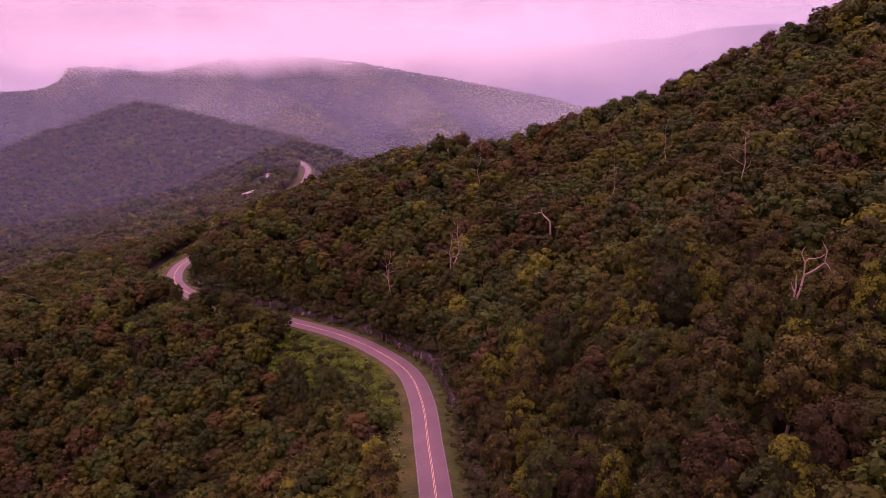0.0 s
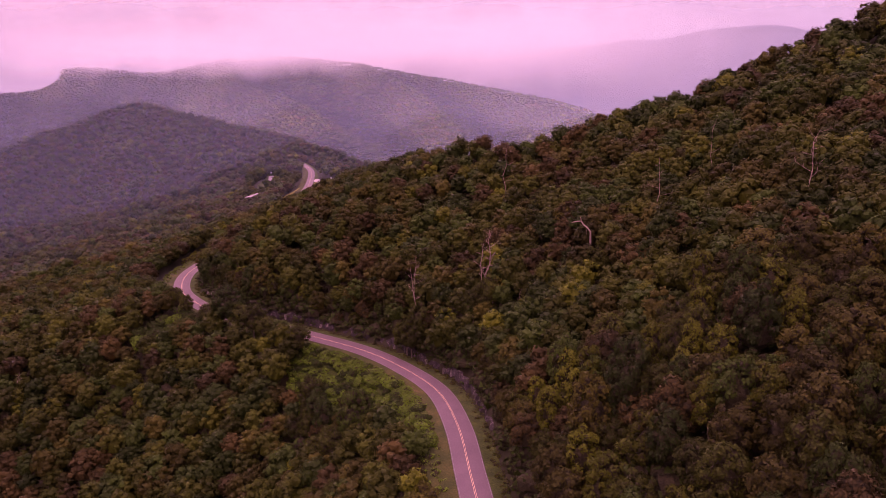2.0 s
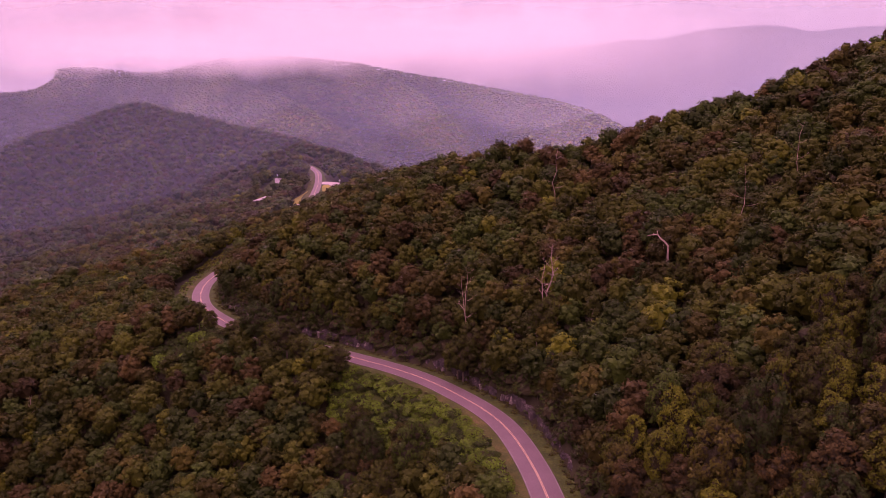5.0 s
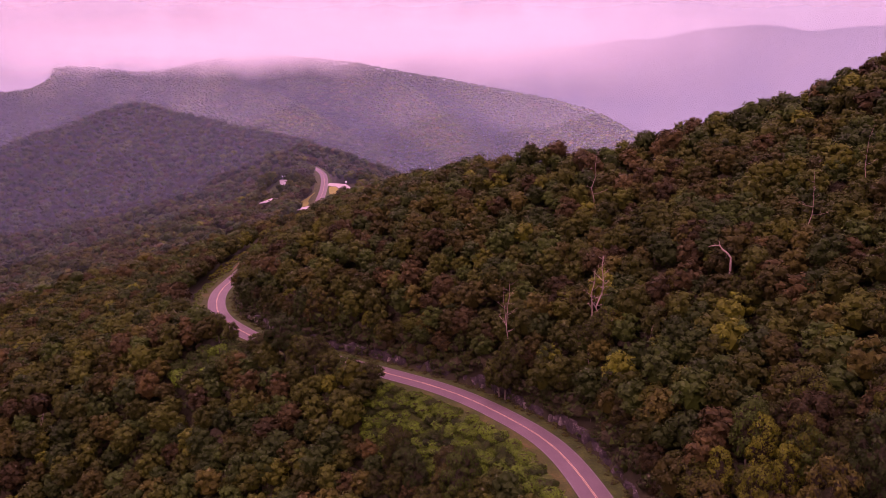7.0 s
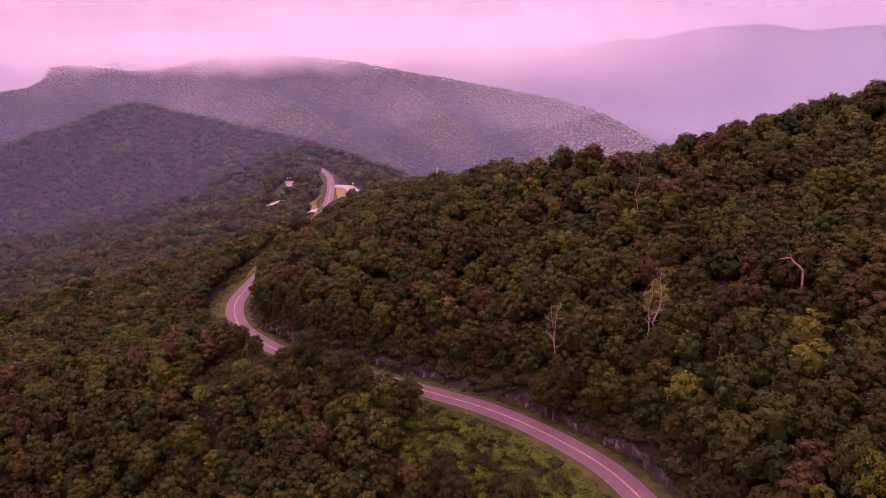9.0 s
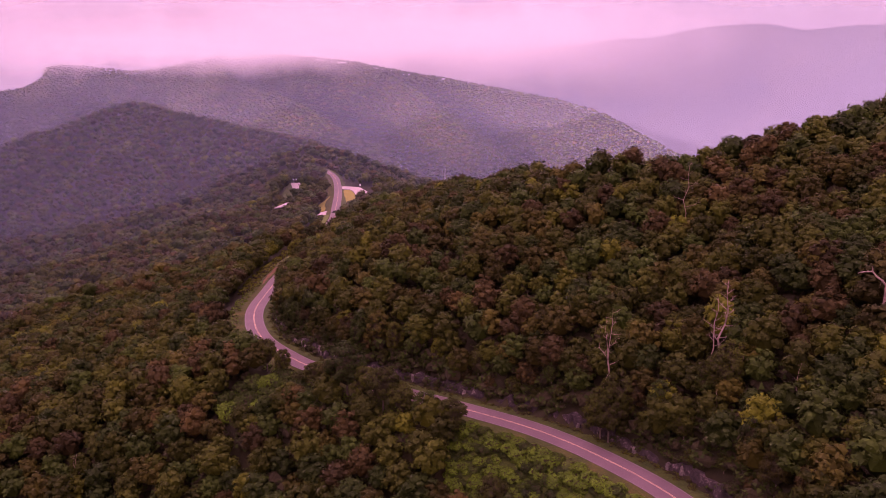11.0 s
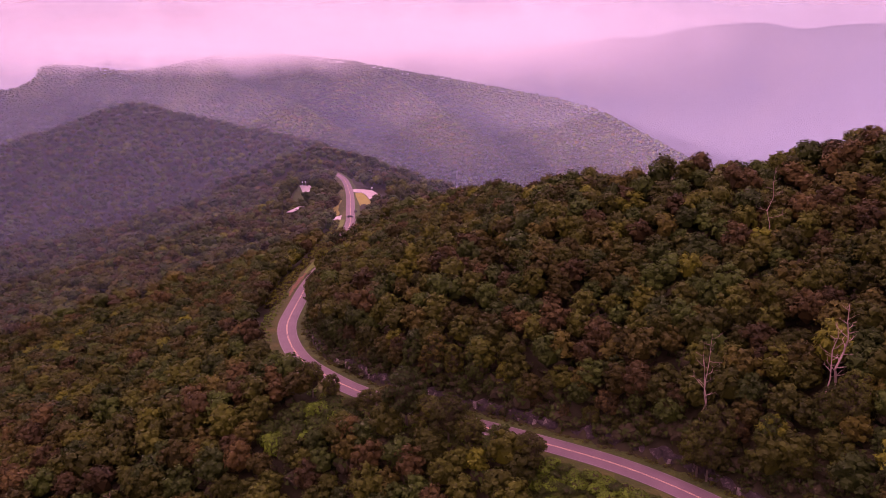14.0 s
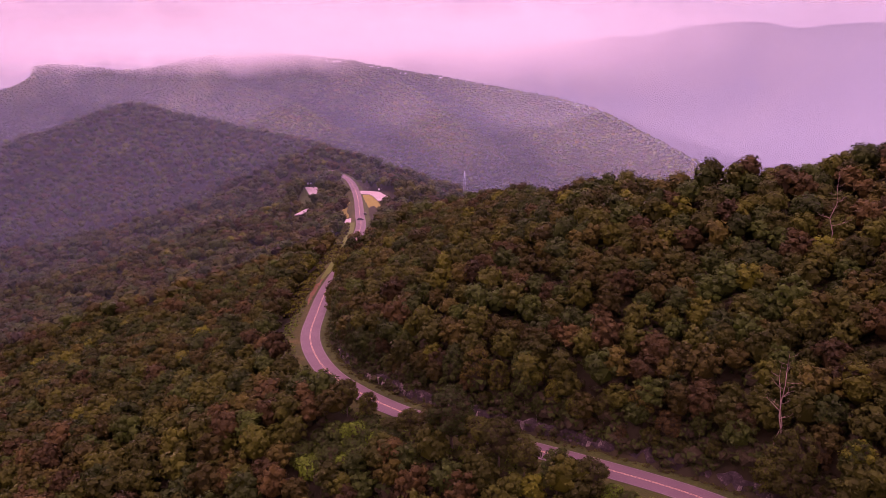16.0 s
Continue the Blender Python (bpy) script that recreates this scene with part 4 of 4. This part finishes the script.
# ---- dead trees that stand out of the canopy ----
def dead_tree(x, y, top, seed, label, lean=(0.0, 0.0), limbs=6, thick=0.3, spread=0.3, fork=0.35):
    """A bare dead tree: a crooked trunk and branches with twigs, from the ground up to the height top."""
    rng = random.Random(seed)
    z = float(land(np.array([x]), np.array([y]))[0][0])
    h = top - z
    root = new("dead_tree")
    root.matrix_basis = pose(x, y, z)
    bm = bmesh.new()
    pts = []
    for k in range(8):
        t = k / 7
        pts.append((lean[0] * t * t + rng.uniform(-0.16, 0.16) * h * 0.2 * (k > 1), lean[1] * t * t + rng.uniform(-0.16, 0.16) * h * 0.2 * (k > 1), -0.8 + (h + 0.8) * t))
    limb(bm, pts, [thick * (1.3 - 1.12 * k / 7) for k in range(8)], 7)
    part("trunk", bm, DEADWOOD, root)
    for k in range(limbs):
        f = fork + (0.95 - fork) * k / max(limbs - 1, 1)
        i0 = min(int(f * 7), 6)
        o = Vector(pts[i0]).lerp(Vector(pts[i0 + 1]), f * 7 - i0)
        a = k * 2.3 + rng.uniform(-0.6, 0.6)
        ln = h * spread * rng.uniform(0.6, 1.2) * (1.2 - 0.7 * f)
        up = rng.uniform(0.25, 1.1)
        p1 = o + Vector((math.cos(a), math.sin(a), up * 0.6)) * ln * 0.45
        p2 = p1 + Vector((math.cos(a + 0.5), math.sin(a + 0.5), up)) * ln * 0.35
        p3 = p2 + Vector((math.cos(a - 0.7), math.sin(a - 0.7), up * 1.3)) * ln * 0.3
        bm = bmesh.new()
        r0 = thick * 0.5 * (1.2 - 0.8 * f)
        limb(bm, [o, p1, p2, p3], [r0, r0 * 0.75, r0 * 0.5, r0 * 0.15], 5)
        twig = p1 + Vector((math.cos(a - 1.1), math.sin(a - 1.1), 0.5)) * ln * 0.35
        limb(bm, [p1, (p1 + twig) / 2 + Vector((0, 0, 0.1)), twig], [r0 * 0.5, r0 * 0.35, r0 * 0.1], 4)
        for w, (o2, an) in enumerate(((p2, 1.3), (p2, -0.9), (p1, 1.6))):
            tip = o2 + Vector((math.cos(a + an), math.sin(a + an), rng.uniform(-0.2, 0.8))) * ln * rng.uniform(0.2, 0.34)
            limb(bm, [o2, (o2 + tip) / 2 + Vector((0, 0, rng.uniform(-0.15, 0.15))), tip], [r0 * 0.4, r0 * 0.28, r0 * 0.08], 4)
        part("branch", bm, DEADWOOD, root)
    return tagged(root, label, "dead tree", "dead trees")


def forked_snag(x, y):
    """The bleached snag with two crooked limbs; its limbs are drawn as (sideways, height) from a point 44.5 m up."""
    z = float(land(np.array([x]), np.array([y]))[0][0])
    root = new("dead_tree")
    root.matrix_basis = pose(x, y, z, 0, 0, -27)
    up = 44.5 - z
    for name, line, radii in (("trunk", [(0.1, -up - 0.5), (-0.1, 0), (0.5, 2.1), (0.75, 4.5)], (0.28, 0.23, 0.18, 0.13)),
                              ("trunk", [(-0.3, -up - 0.5), (-0.3, 0), (-0.1, 2.4), (-0.25, 4.6)], (0.22, 0.19, 0.13, 0.06)),
                              ("branch", [(0.75, 4.5), (2.0, 5.5), (3.2, 6.7), (3.3, 8.5), (2.7, 9.6)], (0.14, 0.13, 0.10, 0.08, 0.04)),
                              ("branch", [(3.2, 6.7), (3.7, 6.4), (4.1, 5.7)], (0.09, 0.07, 0.03)),
                              ("branch", [(0.75, 4.5), (0.7, 6.5), (1.1, 7.1), (1.9, 7.2), (2.6, 7.5), (3.2, 8.1)], (0.11, 0.1, 0.08, 0.07, 0.06, 0.04)),
                              ("branch", [(0.7, 6.5), (0.15, 7.6), (0.2, 8.2), (0.5, 8.8)], (0.1, 0.08, 0.06, 0.03)),
                              ("branch", [(-0.1, 1.6), (-0.6, 2.6), (-0.8, 3.4)], (0.1, 0.07, 0.03)),
                              ("branch", [(2.7, 9.6), (2.5, 10.0)], (0.04, 0.02)), ("branch", [(3.3, 8.5), (3.6, 8.8)], (0.05, 0.02))):
        bm = bmesh.new()
        limb(bm, [(u, 0.12 * math.sin(3 * v), up + v) for u, v in line], radii, 7)
        part(name, bm, DEADWOOD, root)
    return tagged(root, "tall bleached dead tree with two crooked forked limbs", "dead tree", "dead trees")


forked_snag(51.9, 100.6)
def bent_snag(x, y):
    """A snapped, bleached trunk whose top bends over sideways above the crowns; drawn as (sideways, height) from a point 40 m up."""
    z = float(land(np.array([x]), np.array([y]))[0][0])
    root = new("dead_tree")
    root.matrix_basis = pose(x, y, z, 0, 0, -25)
    up = 40.0 - z
    for name, line, radii in (("trunk", [(0.9, -up - 0.5), (1.0, -5.0), (0.9, -1.6), (0.1, -0.6), (-1.0, 0.1), (-1.6, 0.9)], (0.30, 0.26, 0.22, 0.20, 0.18, 0.15)),
                              ("branch", [(-1.6, 0.9), (-2.6, 0.7), (-3.6, 0.5), (-4.0, 0.2)], (0.15, 0.12, 0.09, 0.04)),
                              ("branch", [(-1.6, 0.9), (-1.7, 1.6), (-1.9, 2.0)], (0.10, 0.07, 0.03)),
                              ("branch", [(-2.2, 0.8), (-2.7, 1.15)], (0.06, 0.03)), ("branch", [(0.1, -0.6), (-0.1, -1.5), (-0.05, -2.4)], (0.05, 0.04, 0.02))):
        bm = bmesh.new()
        limb(bm, [(u, 0.15 * math.sin(2 * v), up + v) for u, v in line], radii, 7)
        part(name, bm, DEADWOOD, root)
    return tagged(root, "bleached snapped trunk with a bent sideways top", "dead tree", "dead trees")


bent_snag(28.0, 188.6)
dead_tree(3.7, 200.0, 36.2, 5, "pale dead tree with many bare broken branches", (0.5, 0.0), 16, 0.24, 0.15, 0.36)
dead_tree(2.4, 199.4, 33.0, 6, "pale broken dead tree with drooping bare twigs", (-0.3, 0.0), 10, 0.17, 0.15, 0.45)
dead_tree(-16.0, 210.4, 27.0, 7, "thin reddish-grey dead tree with short bare twigs", (0.3, 0.0), 9, 0.13, 0.2, 0.4)
dead_tree(-16.9, 210.0, 25.2, 8, "thin reddish-grey dead tree with short bare twigs", (-0.2, 0.0), 6, 0.11, 0.16, 0.5)
dead_tree(64.9, 154.0, 67.0, 11, "grey dead tree with bare upright branches", (0.6, 0.3), 9, 0.14, 0.24, 0.5)
dead_tree(45.4, 189.0, 57.5, 12, "thin grey dead tree with a few upright twigs", (0.4, 0.0), 6, 0.10, 0.18, 0.55)
dead_tree(61.4, 197.5, 66.0, 14, "thin grey dead tree with a few upright twigs", (-0.3, 0.0), 5, 0.10, 0.16, 0.6)
dead_tree(45.9, 90.7, 39.6, 13, "thin bare grey sapling trunk among green crowns", (0.2, 0.0), 5, 0.08, 0.16, 0.6)
dead_tree(12.5, 249.0, 54.2, 17, "grey dead tree near the ridge's crest", (0.3, 0.0), 7, 0.12, 0.2, 0.5)
dead_tree(-147.0, 229.6, -17.2, 19, "bare pale dead branches above the valley trees", (1.2, 0.3), 6, 0.12, 0.24, 0.5)
dead_tree(4.7, 192.3, 23.4, 21, "thin bleached dead sapling between the crowns", (0.3, 0.0), 5, 0.08, 0.13, 0.6)
dead_tree(-0.8, 189.7, 17.1, 22, "thin bleached dead sapling between the crowns", (0.3, 0.0), 5, 0.08, 0.13, 0.6)
dead_tree(10.8, 182.3, 25.6, 23, "small bleached dead sapling between the crowns", (0.3, 0.0), 5, 0.08, 0.13, 0.6)
dead_tree(-146.4, 228.8, -18.4, 24, "small forked bleached dead tree above the valley trees", (-0.4, 0.0), 4, 0.10, 0.2, 0.6)


# ---- the junction: side road, car parks, lawns, signs, car ----
def pad(name, outline, z, mat, label, category, thick=0.6):
    """A flat piece of paving or lawn with a thickness."""
    bm = bmesh.new()
    lo = [bm.verts.new((x, y, z - thick)) for x, y in outline]
    hi = [bm.verts.new((x, y, z)) for x, y in outline]
    bm.faces.new(hi)
    bm.faces.new(lo[::-1])
    for k in range(len(outline)):
        j_ = (k + 1) % len(outline)
        bm.faces.new((lo[k], lo[j_], hi[j_], hi[k]))
    bmesh.ops.recalc_face_normals(bm, faces=bm.faces)
    me = bpy.data.meshes.new(name)
    bm.to_mesh(me)
    bm.free()
    me.materials.append(mat)
    return tagged(new(name, me), label, category, kind="structure")


pad("pavement_east", [(-126.7, 675.4), (-116.8, 673.4), (-109.2, 668.8), (-101.2, 645.7), (-103.8, 630.7), (-108.9, 628.6), (-113.4, 650.2), (-116.9, 658.3), (-123.4, 660.0)], -19.55, PALE_ASPHALT, "pale asphalt car park beside the junction", "car park")
pad("lawn_east", [(-122.7, 656.0), (-116.8, 656.2), (-113.7, 647.6), (-109.3, 627.4), (-106.0, 610.8), (-111.8, 585.1), (-116.0, 611.3)], -19.62, LAWN, "yellow-green mown grass triangle between road and car park", "lawn")
pad("pavement_west", [(-118.5, 548), (-134, 546.5), (-137, 553), (-128, 556.5), (-120.5, 567)], -19.1, PALE_ASPHALT, "pale asphalt side road that joins at the junction", "side road")
pad("lawn_west", [(-123, 572), (-129.5, 562), (-137, 556), (-135, 575), (-131, 610), (-129, 640), (-126.5, 640)], -19.75, LAWN, "yellow-green mown grass beside the junction", "lawn")
pad("pavement_overlook", [(-173, 697), (-161, 696), (-153, 648), (-155, 628), (-159, 640), (-165, 662)], -19.6, PALE_ASPHALT, "pale asphalt overlook car park among the trees", "car park")
pad("pavement_lane", [(-154, 600), (-160, 578), (-164, 576), (-157, 604)], -19.4, PALE_ASPHALT, "short stretch of pale lane among the trees", "lane")
pad("lawn_overlook", [(-174, 699), (-155, 700), (-150, 640), (-152, 610), (-163, 610), (-170, 640)], -19.95, MEADOW, "rough green grass round the overlook car park", "lawn")
STRIP = ROAD[(ROAD[:, 1] > 395) & (ROAD[:, 1] < 548)]
lawn_strip = new("lawn_strip", mesh_from("lawn_strip", *ribbon(STRIP, np.linspace(-6.0, -9.0, len(STRIP)), -3.3, -0.10, 1.5), [STRIP_GRASS]))
tagged(lawn_strip, "green mown grass strip along the road before the junction", "lawn", kind="structure")


def simple_paint(name, col, rough=0.4, metal=0.0, coat=0.0):
    m, n, l, out = material(name)
    s = n.new("ShaderNodeBsdfPrincipled")
    ns = noise_node(n, l, 3.0, 3.0)
    r = ramp_of(n, [(0.3, tuple(c * 0.85 for c in col)), (0.7, tuple(min(1, c * 1.12) for c in col))])
    l.new(ns.outputs["Fac"], r.inputs["Fac"])
    l.new(r.outputs["Color"], s.inputs["Base Color"])
    s.inputs["Roughness"].default_value, s.inputs["Metallic"].default_value, s.inputs["Coat Weight"].default_value = rough, metal, coat
    l.new(s.outputs["BSDF"], out.inputs["Surface"])
    return m


CAR_PAINT = simple_paint("dark_car_paint", (0.025, 0.025, 0.032), 0.35, 0.0, 0.6)
CAR_GLASS = simple_paint("car_glass", (0.02, 0.02, 0.025), 0.08)
RUBBER = simple_paint("rubber", (0.02, 0.02, 0.02), 0.8)
STEEL = simple_paint("galvanised_steel", (0.42, 0.42, 0.44), 0.45, 0.8)
SIGN_WHITE = simple_paint("white_sign_paint", (0.8, 0.8, 0.8), 0.5)


def block(bm, x0, x1, y0, y1, z0, z1, top=1.0, shift=0.0):
    """A box whose top may be narrower."""
    c = ((x0 + x1) / 2 + shift, (y0 + y1) / 2)
    lo = [(x0, y0, z0), (x1, y0, z0), (x1, y1, z0), (x0, y1, z0)]
    hi = [(c[0] + (x - (x0 + x1) / 2) * top, c[1] + (y - c[1]) * (0.5 + 0.5 * top), z1) for x, y, _ in lo]
    v = [bm.verts.new(p) for p in lo + hi]
    for f in ((3, 2, 1, 0), (4, 5, 6, 7), (0, 1, 5, 4), (1, 2, 6, 5), (2, 3, 7, 6), (3, 0, 4, 7)):
        bm.faces.new([v[k] for k in f])


def car(m, label):
    root = new("car")
    root.matrix_basis = m
    bm = bmesh.new()
    block(bm, -2.25, 2.25, -0.9, 0.9, 0.32, 0.95, 0.97)
    bmesh.ops.bevel(bm, geom=bm.edges[:], offset=0.1, segments=2, affect='EDGES')
    body = part("body", bm, CAR_PAINT, root)
    bm = bmesh.new()
    block(bm, -1.5, 1.2, -0.84, 0.84, 0.93, 1.42, 0.66, -0.1)
    part("cabin", bm, CAR_GLASS, root, "dark tinted windows")
    bm = bmesh.new()
    block(bm, -1.08, 0.6, -0.70, 0.70, 1.405, 1.47, 0.92, -0.02)
    part("roof", bm, CAR_PAINT, root)
    for x in (-1.4, 1.4):
        for y in (-0.82, 0.82):
            bm = bmesh.new()
            bmesh.ops.create_cone(bm, cap_ends=True, segments=18, radius1=0.33, radius2=0.33, depth=0.22, matrix=pose(x, y, 0.33, 90))
            wheel = part("wheel", bm, RUBBER, root)
            bm = bmesh.new()
            bmesh.ops.create_cone(bm, cap_ends=True, segments=14, radius1=0.2, radius2=0.17, depth=0.25, matrix=pose(x, y, 0.33, 90))
            part("rim", bm, STEEL, wheel)
    for y in (-0.62, 0.62):
        bm = bmesh.new()
        block(bm, 2.16, 2.25, y - 0.2, y + 0.2, 0.62, 0.78)
        part("headlight", bm, SIGN_WHITE, body)
    return tagged(root, label, "car", "cars at the junction")


car(pose(-117.4, 552.5, -18.75, 0, 0, 8), "dark saloon car turning off the road at the junction")
car(pose(-115.3, 572.0, -18.95, 0, 0, 99), "dark car on the road just past the junction")


def road_sign(x, y, z, h, w, label):
    root = new("road_sign")
    root.matrix_basis = pose(x, y, z, 0, 0, 8)
    bm = bmesh.new()
    bmesh.ops.create_cone(bm, cap_ends=True, segments=8, radius1=0.07, radius2=0.06, depth=h, matrix=pose(0, 0, h / 2))
    part("post", bm, STEEL, root)
    bm = bmesh.new()
    block(bm, -w / 2, w / 2, -0.1, -0.06, h - 1.2, h)
    part("board", bm, SIGN_WHITE, root, "blank white board")
    return tagged(root, label, "sign", "signs by the car parks")


road_sign(-170.5, 697.5, -20.3, 4.2, 0.9, "white sign on a steel post at the overlook")
road_sign(-168.0, 697.5, -20.3, 4.2, 0.9, "white sign on a steel post at the overlook")
road_sign(-109.5, 673.5, -20.3, 2.6, 1.4, "white sign on a steel post at the car park")


def lattice_mast(x, y, z, h):
    root = new("lattice_mast")
    root.matrix_basis = pose(x, y, z)
    corners = [(1, 1), (-1, 1), (-1, -1), (1, -1)]
    for cx, cy in corners:
        bm = bmesh.new()
        limb(bm, [(cx * 1.3, cy * 1.3, -1), (cx * 0.8, cy * 0.8, h * 0.5), (cx * 0.35, cy * 0.35, h)], [0.12, 0.1, 0.08], 5)
        part("leg", bm, STEEL, root)
    for k in range(7):
        z0, z1 = h * k / 7, h * (k + 1) / 7
        w0, w1 = 1.3 - 0.95 * k / 7, 1.3 - 0.95 * (k + 1) / 7
        bm = bmesh.new()
        for j_ in range(4):
            a, b = corners[j_], corners[(j_ + 1) % 4]
            limb(bm, [(a[0] * w0, a[1] * w0, z0), (b[0] * w1, b[1] * w1, z1)], [0.06, 0.06], 4)
            limb(bm, [(a[0] * w1, a[1] * w1, z1), (b[0] * w1, b[1] * w1, z1)], [0.06, 0.06], 4)
        part("bracing", bm, STEEL, root)
    return tagged(root, "slim grey steel lattice mast above the trees", "mast")


mast_z = float(land(np.array([-34.8]), np.array([728.0]))[0][0])
lattice_mast(-34.8, 728, mast_z, -12.0 - mast_z)
